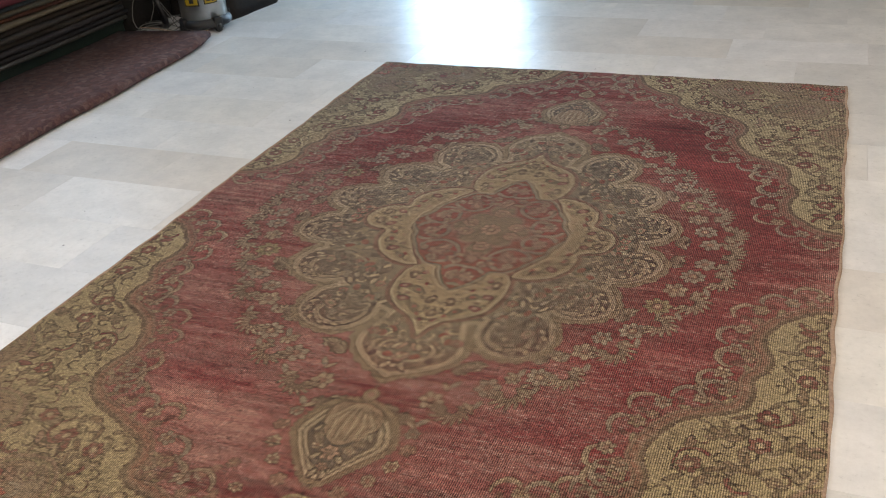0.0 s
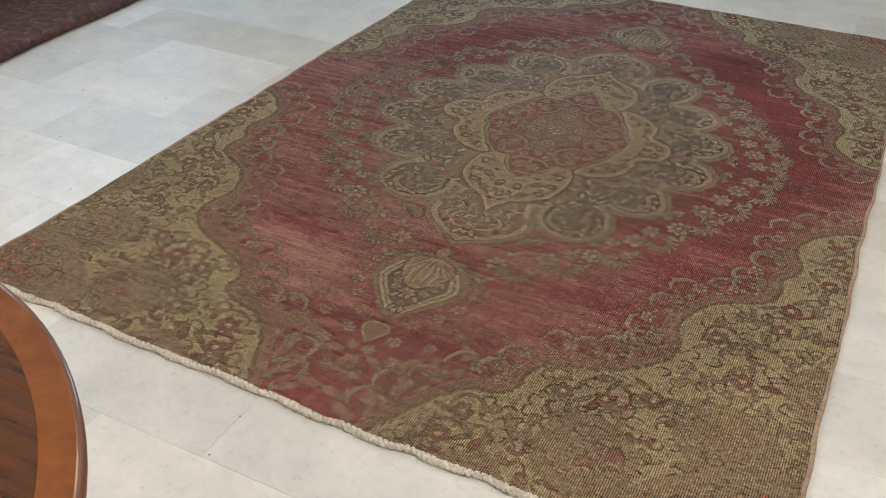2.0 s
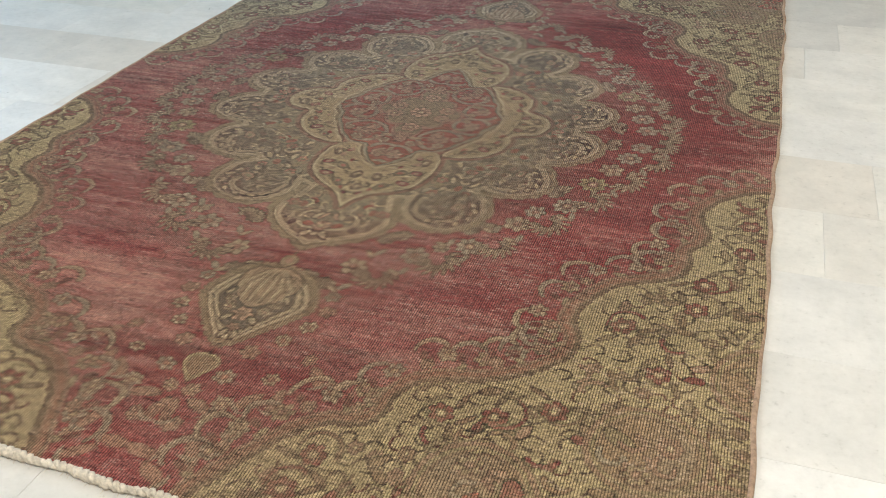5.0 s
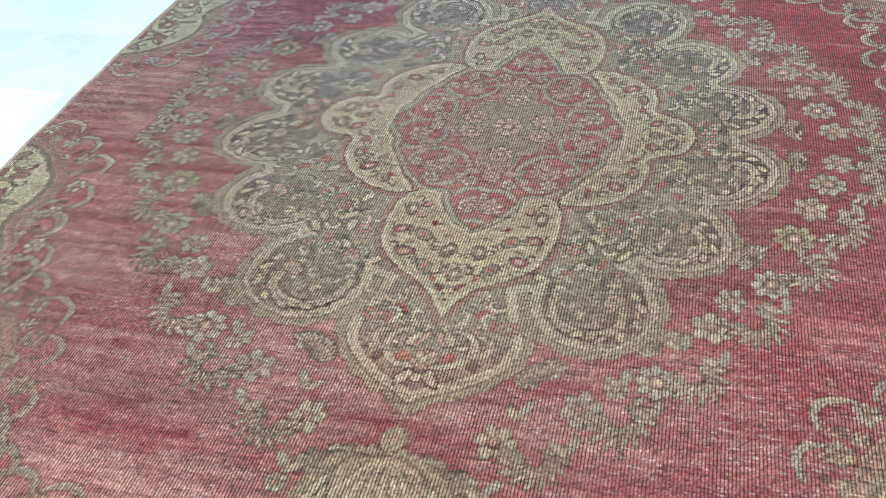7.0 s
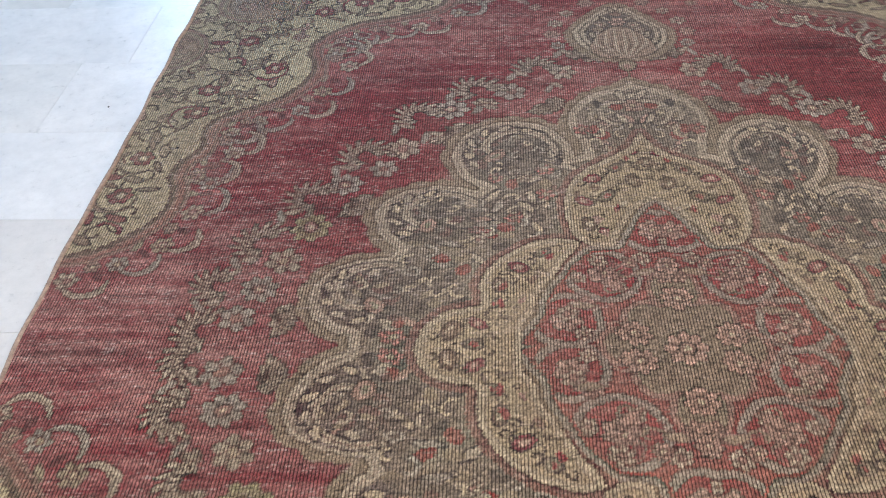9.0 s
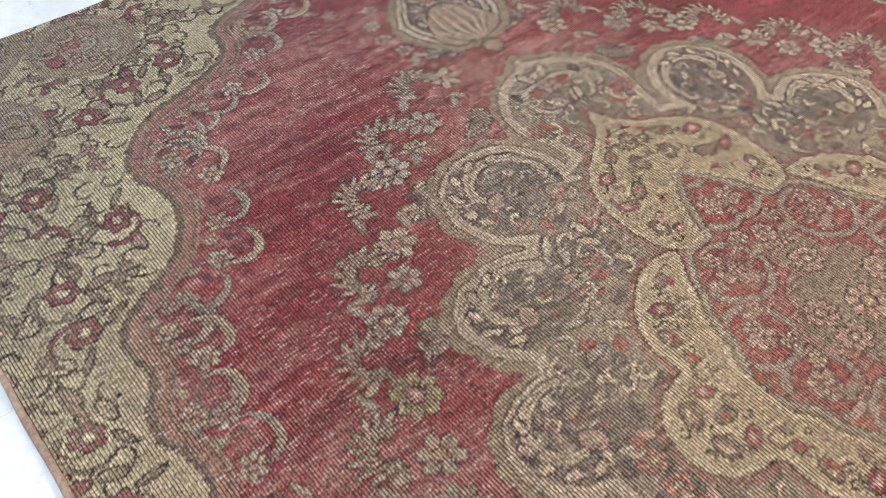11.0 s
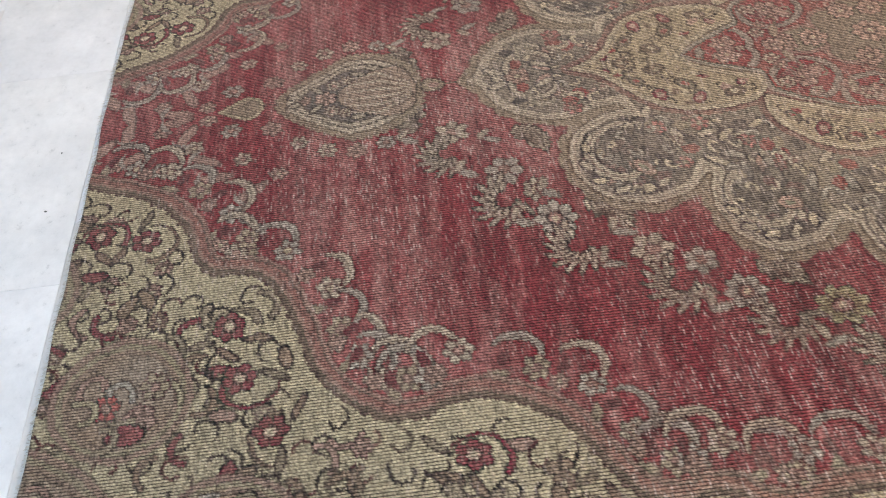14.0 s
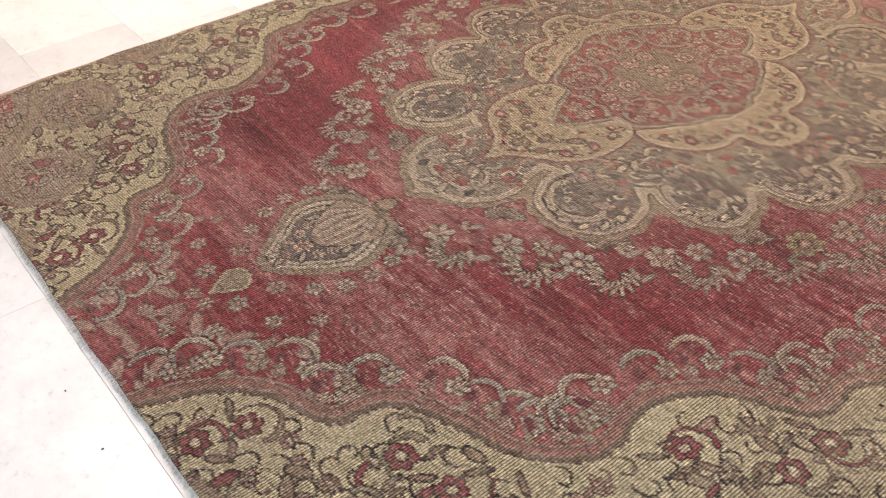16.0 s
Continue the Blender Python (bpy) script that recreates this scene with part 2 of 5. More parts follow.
def stroke(pts, width, col, strength=1.0):
    """A drawn line along places, width thick."""
    pts = np.asarray(pts, float)
    lo, hi = pts.min(0) - width - 0.004, pts.max(0) + width + 0.004
    s = area(*((lo + hi) / 2), (hi - lo).max() / 2)
    if s is None:
        return
    x, y = QX[s], QY[s]
    best = np.full(x.shape, 9.0)
    for (ax, ay), (bx, by) in zip(pts, pts[1:]):
        dx, dy = bx - ax, by - ay
        k = np.clip(((x - ax) * dx + (y - ay) * dy) / (dx * dx + dy * dy + 1e-9), 0, 1)
        best = np.minimum(best, (x - ax - k * dx) ** 2 + (y - ay - k * dy) ** 2)
    lay(s, strength * edge(np.sqrt(best) - width / 2), col)


def curl(cx, cy, r, turn, way=1, turns=1.1, width=0.006, col=BROWN, strength=1.0):
    """A scroll that winds inwards."""
    k = np.linspace(0, 1, 14)
    a, q = turn + way * k * turns * 2 * math.pi, r * (1 - 0.75 * k)
    stroke(np.stack([cx + q * np.cos(a), cy + q * np.sin(a)], 1), width, col, strength)


def rosette(cx, cy, r, petals, col, rim, heart, n=6, turn=0.0):
    """A flower from above: notched petals with dark seams round a small heart."""
    s = area(cx, cy, 1.6 * r)
    if s is None:
        return
    x, y = QX[s] - cx, QY[s] - cy
    q, a = np.hypot(x, y), np.arctan2(y, x) + turn
    lobe = np.abs(np.cos(n * a / 2))
    out = r * (0.74 + (0.10 + petals) * lobe)
    lay(s, edge(q - out - 0.003), rim)
    lay(s, edge(q - out), np.asarray(col) * 1.06)
    lay(s, edge(q - out) * np.clip((0.34 - lobe) * 3.2, 0, 0.75), rim)
    lay(s, edge(q - 0.46 * r) * 0.8, rim)
    lay(s, edge(q - 0.34 * r), heart)


def ellipse_d(cx, cy, rx, ry):
    return (np.sqrt(((QX - cx) / rx) ** 2 + ((QY - cy) / ry) ** 2) - 1) * min(rx, ry)


def blended(ds, k=0.012):
    out = ds[0]
    for d in ds[1:]:
        h = np.clip(0.5 + 0.5 * (out - d) / k, 0, 1)
        out = out * (1 - h) + d * h - k * h * (1 - h)
    return out


def traced(points, fine_steps=4, shut=True):
    """A smooth line through a few places, as many short straight pieces."""
    p = np.array(points, float)
    n, out = len(p), []
    for i in range(n if shut else n - 1):
        a, b, c, d = (p[(i + k) % n] if shut else p[min(max(i + k, 0), n - 1)] for k in (-1, 0, 1, 2))
        for k in np.linspace(0, 1, fine_steps, endpoint=False):
            out.append(0.5 * (2 * b + (c - a) * k + (2 * a - 5 * b + 4 * c - d) * k * k + (3 * b - a - 3 * c + d) * k ** 3))
    return np.array(out if shut else [*out, p[-1]])


def inside_d(ring, drawn=None):
    """Distance to a closed outline, below 0 within; only its first drawn pieces count for the distance."""
    near2, odd = np.full(QX.shape, 9.0), np.zeros(QX.shape, bool)
    for i in range(len(ring)):
        (ax, ay), (bx, by) = ring[i], ring[(i + 1) % len(ring)]
        odd ^= ((ay > QY) != (by > QY)) & (QX < (bx - ax) * (QY - ay) / (by - ay + 1e-12) + ax)
        if drawn is None or i < drawn:
            k = np.clip(((QX - ax) * (bx - ax) + (QY - ay) * (by - ay)) / ((bx - ax) ** 2 + (by - ay) ** 2 + 1e-9), 0, 1)
            near2 = np.minimum(near2, (QX - ax - k * (bx - ax)) ** 2 + (QY - ay - k * (by - ay)) ** 2)
    return np.sqrt(near2) * np.where(odd, -1, 1)


def mirrored_d(half, along):
    """An outline given as one half and its mirror image across an axis of the rug."""
    flip = np.array((-1, 1)) if along == "y" else np.array((1, -1))
    line = traced(half, 4, False)
    return inside_d(np.concatenate([line, (line * flip)[::-1]]))


def ribbon(pts, widths, col, strength=1.0):
    """A drawn line that swells and thins."""
    pts = np.asarray(pts, float)
    widths = np.broadcast_to(np.asarray(widths, float), (len(pts),))
    lo, hi = pts.min(0) - widths.max() - 0.004, pts.max(0) + widths.max() + 0.004
    s = area(*((lo + hi) / 2), (hi - lo).max() / 2)
    if s is None:
        return
    x, y = QX[s], QY[s]
    best = np.full(x.shape, 9.0)
    for (ax, ay), (bx, by), u, v in zip(pts, pts[1:], widths, widths[1:]):
        dx, dy = bx - ax, by - ay
        k = np.clip(((x - ax) * dx + (y - ay) * dy) / (dx * dx + dy * dy + 1e-9), 0, 1)
        best = np.minimum(best, np.hypot(x - ax - k * dx, y - ay - k * dy) - (u + (v - u) * k) / 2)
    lay(s, strength * edge(best), col)


def at(field, x, y):
    return field[min(max(int(x / CELL), 0), QX.shape[0] - 1), min(max(int(y / CELL), 0), QX.shape[1] - 1)]


ALL = (slice(None), slice(None))
art[:] = RED

# corner pieces: one outline, from the end to the side
CORNER = [(0.140, 1.66), (0.160, 1.545), (0.182, 1.49), (0.216, 1.42), (0.262, 1.362), (0.316, 1.322), (0.376, 1.308), (0.412, 1.272),
          (0.416, 1.222), (0.448, 1.172), (0.525, 1.138), (0.610, 1.108), (0.672, 1.060), (0.708, 1.000), (0.711, 0.940),
          (0.690, 0.885), (0.706, 0.815), (0.750, 0.752), (0.815, 0.712), (0.872, 0.672), (0.892, 0.615), (0.886, 0.560),
          (0.914, 0.515), (0.922, 0.460), (0.902, 0.405), (0.908, 0.340), (0.950, 0.280), (1.03, 0.225), (1.20, 0.205)]
fine = traced(CORNER, 4, False)
corner_d = inside_d(np.array([*fine, (1.4, 0.205), (1.4, 1.9), (0.14, 1.9)]), len(fine) - 1)

# the medallion, the cream pieces of its star, and its heart
med_d = blended([mirrored_d([(0, 0.815), (0.024, 0.790), (0.070, 0.770), (0.118, 0.735), (0.150, 0.690), (0.160, 0.640), (0.140, 0.560), (0.10, 0.40), (0.0, 0.30)], "y"),
                 ellipse_d(0.258, 0.522, 0.126, 0.134), ellipse_d(0.388, 0.322, 0.126, 0.118),
                 ellipse_d(0.472, 0.114, 0.130, 0.114), ellipse_d(0, 0, 0.520, 0.550)], 0.006)
fleur_d = mirrored_d([(0, 0.602), (0.022, 0.558), (0.052, 0.522), (0.095, 0.492), (0.142, 0.452), (0.168, 0.390), (0.168, 0.320), (0.150, 0.264), (0.122, 0.246),
                      (0.090, 0.252), (0.070, 0.298), (0.038, 0.342), (0, 0.374)], "y")
side_d = mirrored_d([(0.410, 0.0), (0.402, 0.038), (0.378, 0.068), (0.342, 0.080), (0.316, 0.096), (0.322, 0.140), (0.306, 0.190), (0.262, 0.234), (0.205, 0.260), (0.150, 0.256),
                     (0.180, 0.200), (0.204, 0.155), (0.226, 0.118), (0.234, 0.078), (0.252, 0.044), (0.254, 0.0)], "x")
cream_d = np.minimum(fleur_d, side_d)
whole_d = blended([fleur_d, side_d, ellipse_d(0, 0, 0.29, 0.22), ellipse_d(0, 0, 0.15, 0.35)], 0.004)

INK, RIM = BROWN * 0.70, np.array((0.165, 0.115, 0.092))
PALE = np.array((0.40, 0.355, 0.27))
GREY = np.array((0.285, 0.265, 0.22))
DUST = np.array((0.36, 0.25, 0.20))
SHADE = SLATE * 0.52


def arc(cx, cy, r, a0, a1, r_end=None, n=12):
    k = np.linspace(0, 1, n)
    a, q = a0 + (a1 - a0) * k, r + ((r if r_end is None else r_end) - r) * k
    return np.stack([cx + q * np.cos(a), cy + q * np.sin(a)], 1)


def spray(cx, cy, r, ang, reach, col, teeth=10):
    """A leaf spray: an arc cut into teeth on both sides, its crown towards ang."""
    line = arc(cx, cy, r, ang - reach, ang + reach, r * 0.88, teeth)
    ribbon(line, 0.016, INK, 0.35)
    for i, (px, py) in enumerate(line):
        a = math.atan2(py - cy, px - cx)
        for way, long in ((1, 0.0110), (-1, 0.0085)):
            leaf(px + way * 0.010 * math.cos(a), py + way * 0.010 * math.sin(a), long, 0.0042, a + 0.55, col * rnd.uniform(0.75, 1.05), INK * 1.4)
    ribbon(line, 0.0070, col * 0.92, 0.95)
    ribbon(line, 0.0028, INK, 0.65)


def flower(cx, cy, r, turn, col=None):
    """A six-petalled flower, each petal a rimmed disc, round a small eye."""
    col = GREY if col is None else col
    leaf(cx, cy, r * 0.95, r * 0.95, 0, MAROON * 1.1)
    for k in range(6):
        a = turn + k * math.pi / 3
        leaf(cx + 0.66 * r * math.cos(a), cy + 0.66 * r * math.sin(a), 0.38 * r, 0.31 * r, a, col * rnd.uniform(0.85, 1.15), RIM * 0.8)
    leaf(cx, cy, 0.28 * r, 0.28 * r, 0, rnd.choice((DUST * 0.9, CREAM * 0.85, DUST * 0.75)), RIM)


def disc_flower(cx, cy, r, turn, col):
    """A full round flower: a scalloped disc, dark seams and a dusty eye."""
    rosette(cx, cy, r, 0.20, col, INK * 1.3, DUST * 0.8, 8, turn)
    for k in range(8):
        a = turn + (k + 0.5) * math.pi / 4
        leaf(cx + 0.62 * r * math.cos(a), cy + 0.62 * r * math.sin(a), 0.13 * r, 0.10 * r, a, col * 0.62)
    leaf(cx, cy, 0.16 * r, 0.16 * r, 0, CREAM)


# the garland round the medallion: flowers, full discs, and toothed sprays that turn their crowns outwards
for i, (px, py, r) in enumerate([(0.145, 0.845, 0.031), (0.268, 0.765, 0.033), (0.466, 0.552, 0.034), (0.496, 0.484, 0.027), (0.642, 0.212, 0.031), (0.700, 0.058, 0.030), (0.318, 0.716, 0.021)]):
    flower(px, py, r, i * 0.7, (PALE * 0.82, GREY * 1.05)[i % 2])
for i, (px, py, r) in enumerate([(0.382, 0.690, 0.035), (0.565, 0.432, 0.035), (0.612, 0.300, 0.037), (0.676, 0.134, 0.033)]):
    disc_flower(px, py, r, i * 0.9, (GREY * 1.15, GREY * 1.1, OLIVE * np.array((0.95, 1.06, 0.9)), GREY)[i])
for px, py, r, lean, reach in [(0.100, 0.898, 0.030, 0.5, 1.3), (0.205, 0.862, 0.036, 0.0, 1.9), (0.330, 0.772, 0.040, -0.1, 2.0), (0.204, 0.722, 0.034, 2.8, 1.1), (0.440, 0.668, 0.038, 0.0, 1.9),
                               (0.392, 0.612, 0.028, 3.0, 1.4), (0.536, 0.528, 0.038, 0.1, 2.0), (0.548, 0.372, 0.026, 3.1, 1.2), (0.622, 0.386, 0.038, -0.1, 2.0), (0.692, 0.262, 0.037, 0.0, 1.9),
                               (0.742, 0.140, 0.036, 0.0, 1.8), (0.748, 0.030, 0.036, 0.1, 1.7), (0.640, 0.060, 0.022, 3.1, 1.2)]:
    spray(px, py, r, math.atan2(py, px) + lean, reach, PALE * rnd.uniform(0.72, 0.95))
for px, py in [(0.155, 0.925), (0.262, 0.830), (0.385, 0.745), (0.488, 0.618), (0.590, 0.480), (0.675, 0.330), (0.725, 0.205), (0.770, 0.085), (0.330, 0.690), (0.425, 0.590), (0.180, 0.775)]:
    leaf(px, py, 0.017, 0.0075, math.atan2(py, px) + 0.8, GREY, RIM)
    leaf(px - 0.02, py + 0.012, 0.014, 0.0065, math.atan2(py, px) - 0.6, PALE * 0.8, RIM)

# small single flowers round the pendant, and loose leaves towards the end
for px, py, r in [(0.150, 0.968, 0.017), (0.160, 1.022, 0.018), (0.148, 1.078, 0.018), (0.118, 1.130, 0.016), (0.072, 1.182, 0.019), (0.064, 1.262, 0.020), (0.022, 1.312, 0.016),
                  (0.150, 1.236, 0.016), (0.098, 1.330, 0.019), (0.196, 1.170, 0.015), (0.040, 1.402, 0.017), (0.118, 1.478, 0.017), (0.150, 1.392, 0.016)]:
    flower(px, py, r, px * 40, rnd.choice((GREY, PALE * 0.85, DUST * 0.9)))
for px, py, turn in [(0.060, 1.350, 0.4), (0.105, 1.440, 1.2), (0.030, 1.470, 0.2), (0.190, 1.290, 1.5), (0.235, 1.215, 0.9), (0.012, 1.375, 1.4), (0.075, 1.515, 0.7), (0.140, 1.305, 2.2)]:
    leaf(px, py, 0.030, 0.011, turn, DUST * 0.85, RIM)
    ribbon(arc(px, py, 0.030, turn - 0.9, turn + 0.9), (0.003, 0.007, 0.010, 0.011, 0.010, 0.010, 0.009, 0.008, 0.007, 0.006, 0.004, 0.003), GREY * 1.05, 0.85)

# crescents that follow the corner's edge, each with a flower under its downstream end
walk_len = np.r_[0, np.cumsum(np.hypot(*np.diff(fine, axis=0).T))]
for i, s in enumerate(np.arange(0.17, walk_len[-1] - 0.16, 0.068)):
    p, q = (np.array([np.interp(v, walk_len, fine[:, 0]), np.interp(v, walk_len, fine[:, 1])]) for v in (s - 0.02, s + 0.02))
    tan = (q - p) / np.linalg.norm(q - p)
    nrm = np.array((tan[1], -tan[0]))
    if at(corner_d, *((p + q) / 2 + 0.03 * nrm)) < 0:
        nrm = -nrm
    mid = (p + q) / 2 + nrm * (0.080 + 0.012 * (i % 2) + rnd.uniform(-0.004, 0.004))
    r = 0.039 + rnd.uniform(-0.003, 0.003)
    th = np.linspace(0.35, 2.95, 12)
    bow = mid + r * (-np.cos(th)[:, None] * tan + np.sin(th)[:, None] * nrm)
    swell = 0.003 + 0.011 * np.sin(np.linspace(0.25, 2.75, 12))
    ribbon(bow, swell + 0.006, INK, 0.75)
    ribbon(bow, swell, (GREY, PALE)[i % 2] * (1.05, 0.9)[i % 2])
    ribbon(bow - nrm * 0.002, 0.0025, INK, 0.55)
    flower(*(mid + 0.85 * r * tan - 0.35 * r * nrm), 0.021, i, (GREY, PALE * 0.85, OLIVE)[i % 3])
    leaf(*(mid - 0.5 * r * tan - 0.2 * r * nrm), 0.016, 0.009, math.atan2(*nrm[::-1]), MAROON, None)
    if i % 2:
        flower(*(mid - nrm * 0.036 - tan * 0.012), 0.014, i, DUST * 0.9)
    else:
        leaf(*(mid - nrm * 0.038 - tan * 0.02), 0.014, 0.007, i, OLIVE, RIM)

# pendants on the long axis: an almond whose outer end is drawn to a point, with a seed vase within
pend = np.maximum((np.sqrt((QX / 0.128) ** 2 + ((QY - 1.030) / 0.146) ** 2) - 1) * 0.124, np.abs(QX) - np.clip(1.186 - QY, 0, 1) ** 0.75 * 0.52)
teeth_p = 0.006 * np.abs(np.sin(26 * np.arctan2(QX, QY - 1.02)))
for off, col, k in ((0.005, INK, 0.5), (0.001, OLIVE * 0.9, 0.9), (-0.013, INK, 0.6), (-0.016, PALE * 1.02, 0.95), (-0.027, INK, 0.8), (-0.031, PALE * 0.95, 0.9), (-0.041, INK, 0.75), (-0.046, SLATE * 0.78, 0.9)):
    lay(ALL, k * edge(pend - off - (teeth_p if off > 0 else 0)), col)
vase = (np.sqrt((QX / (0.070 - 0.32 * (QY - 0.975))) ** 2 + ((QY - 0.975) / 0.078) ** 2) - 1) * 0.07
for off, col, k in ((0.004, INK, 0.6), (0.0, 0.45 * DUST + 0.5 * OLIVE, 0.9)):
    lay(ALL, k * edge(vase - off), col)
for a in (-0.62, -0.36, -0.12, 0.12, 0.36, 0.62):
    ribbon([(0.07 * math.sin(a) * 0.4, 0.905), (0.105 * math.sin(a), 0.97), (0.09 * math.sin(a), 1.035)], (0.003, 0.008, 0.003), PALE, 0.75)
    ribbon([(0.07 * math.sin(a) * 0.4 + 0.007, 0.905), (0.105 * math.sin(a) + 0.010, 0.97), (0.09 * math.sin(a) + 0.006, 1.035)], 0.0026, BROWN, 0.55)
for px, py, r in ((0.0, 1.078, 0.021), (0.040, 1.062, 0.014), (0.0, 1.122, 0.012), (0.052, 1.035, 0.012)):
    flower(px, py, r, px * 30, (DUST, PALE * 0.9)[px > 0.01])
for px, py, t in ((0.028, 1.095, 0.8), (0.066, 1.01, 1.2), (0.012, 1.142, 1.4)):
    leaf(px, py, 0.013, 0.006, t, PALE * 0.8, INK)
# the small lily beyond it, and the knot between pendant and medallion
lily = mirrored_d([(0, 1.292), (0.020, 1.268), (0.036, 1.238), (0.030, 1.216), (0.014, 1.206), (0, 1.203)], "y")
for off, col, k in ((0.003, INK, 0.6), (0.0, SAND * 1.05, 1), (-0.008, OLIVE * 0.6, 0.7), (-0.011, OLIVE, 0.8)):
    lay(ALL, k * edge(lily - off), col)
ribbon([(0, 1.206), (0, 1.176)], 0.005, INK, 0.8)
leaf(0.0, 0.864, 0.019, 0.022, 0, OLIVE * 0.95, INK)
leaf(0.0, 0.862, 0.009, 0.011, 0, DUST * 0.8)
ribbon([(0, 0.842), (0, 0.805)], 0.006, OLIVE * 0.7, 0.9)

# medallion: a toothed fringe, double pale bands, and a dark patchy ground
teeth = 0.007 * np.abs(np.sin(44 * np.arctan2(QY, QX * 1.25)))
for off, col, k in ((0.005, INK, 0.5), (0.001, OLIVE * 0.92, 0.92), (-0.010, INK, 0.5), (-0.013, PALE * 0.98, 1), (-0.020, DUST * 0.55, 0.55), (-0.022, PALE * 1.02, 0.95), (-0.031, INK, 0.6), (-0.034, 0.5 * SLATE + 0.5 * OLIVE, 1)):
    lay(ALL, k * edge(med_d - off - (teeth if off > 0 else 0)), col)
mood = np.sin(17 * QX + 1.1) * np.sin(13 * QY + 0.4) + 0.6 * np.sin(31 * QX - 9 * QY + 2)
inmed = edge(med_d + 0.034)
lay(ALL, inmed * np.clip(0.10 + 0.40 * mood, 0, 0.5), SHADE * 1.2)
lay(ALL, inmed * np.clip(-0.10 - 0.6 * mood, 0, 0.6), OLIVE * 1.05)
keep = art.copy()
for gx in np.arange(0.01, 0.60, 0.029):
    for gy in np.arange(0.01, 0.80, 0.029):
        px, py = gx + rnd.uniform(-0.012, 0.012), gy + rnd.uniform(-0.012, 0.012)
        if at(med_d, px, py) > -0.038 or at(whole_d, px, py) < 0.012:
            continue
        kind, turn, way = rnd.random(), rnd.uniform(0, 6.3), rnd.choice((-1, 1))
        if kind < 0.34:
            line = arc(px, py, rnd.uniform(0.012, 0.021), turn, turn + way * 3.6, 0.006)
            ribbon(line, 0.011, SHADE, 0.75)
            ribbon(line, np.linspace(0.0075, 0.0045, 12), rnd.choice((PALE, CREAM, GREY * 1.2)))
        elif kind < 0.50:
            flower(px, py, rnd.uniform(0.012, 0.018), turn, rnd.choice((DUST, PINK * 1.1, PALE)))
        elif kind < 0.72:
            leaf(px, py, 0.018, 0.007, turn, rnd.choice((PALE, CREAM * 0.95, DUST, GREY * 1.1)), SHADE)
        else:
            leaf(px, py, 0.016, 0.011, turn, rnd.choice((SHADE, ROSE * 0.9, SHADE, OLIVE)), None)
art[:] = np.where((med_d > -0.032)[..., None], keep, art)


def paisley(cx, cy, r, ang, way):
    """A teardrop that fills a lobe: a pale scroll winding in to a bulb off its middle, on darker ground strewn with small leaves."""
    lay(ALL, 0.72 * edge(ellipse_d(cx, cy, r, r), 0.012), SHADE * 1.15)
    for j in range(26):
        a, q = rnd.uniform(0, 6.3), r * math.sqrt(rnd.uniform(0.05, 1.0))
        px, py = cx + q * math.cos(a), cy + q * math.sin(a)
        if j % 2:
            curl(px, py, rnd.uniform(0.009, 0.015), rnd.uniform(0, 6), rnd.choice((-1, 1)), 0.6, 0.0062, rnd.choice((PALE, CREAM, GREY * 1.1)), 0.85)
        else:
            leaf(px, py, 0.012, 0.006, rnd.uniform(0, 3), rnd.choice((PALE, SHADE, OLIVE, DUST, SHADE)))
    # the scroll comes off the rim on one side, bows over and curls back to the bulb
    k = np.linspace(0, 1, 20)
    a, q = ang + way * k * 2 * math.pi * 0.62, r * (1.0 - 0.62 * k)
    line = np.stack([cx + q * np.cos(a), cy + q * np.sin(a)], 1)
    w = 0.015 * np.sin(0.5 + 2.4 * k) + 0.003
    ribbon(line, w + 0.007, SHADE, 0.7)
    ribbon(line, w, PALE * 1.02, 0.9)
    ribbon(line, 0.003, DUST * 0.55, 0.7)
    bx, by = line[-1]
    leaf(bx, by, 0.020, 0.014, a[-1], DUST * 0.9, INK * 1.5)
    leaf(bx, by, 0.010, 0.006, a[-1], MOSS)
    for j in range(5):
        b = ang + way * (1.2 + 0.55 * j)
        leaf(cx + 0.86 * r * math.cos(b), cy + 0.86 * r * math.sin(b), 0.013, 0.0065, b + 0.9, (CREAM, PALE)[j % 2], SHADE)


paisley(0.268, 0.540, 0.088, 3.2, -1)
paisley(0.398, 0.330, 0.082, 2.6, -1)
paisley(0.488, 0.122, 0.080, 2.0, -1)
for k in (0, 1):
    # the tip lobe: two leaning plumes under the point
    base = np.array(((0.030, 0.662), (0.075, 0.655))[k])
    line = arc(*base, (0.060, 0.034)[k], 2.2, -1.4, (0.030, 0.014)[k], 16)
    ribbon(line, 0.017, SHADE, 0.7)
    ribbon(line, 0.010 * np.sin(np.linspace(0.3, 2.9, 16)) + 0.003, PALE * (1.0, 0.85)[k], 0.9)
leaf(0.022, 0.742, 0.018, 0.009, 1.1, PALE, SHADE)
flower(0.0, 0.700, 0.022, 0.3, DUST)
flower(0.118, 0.610, 0.018, 0.3, PINK)

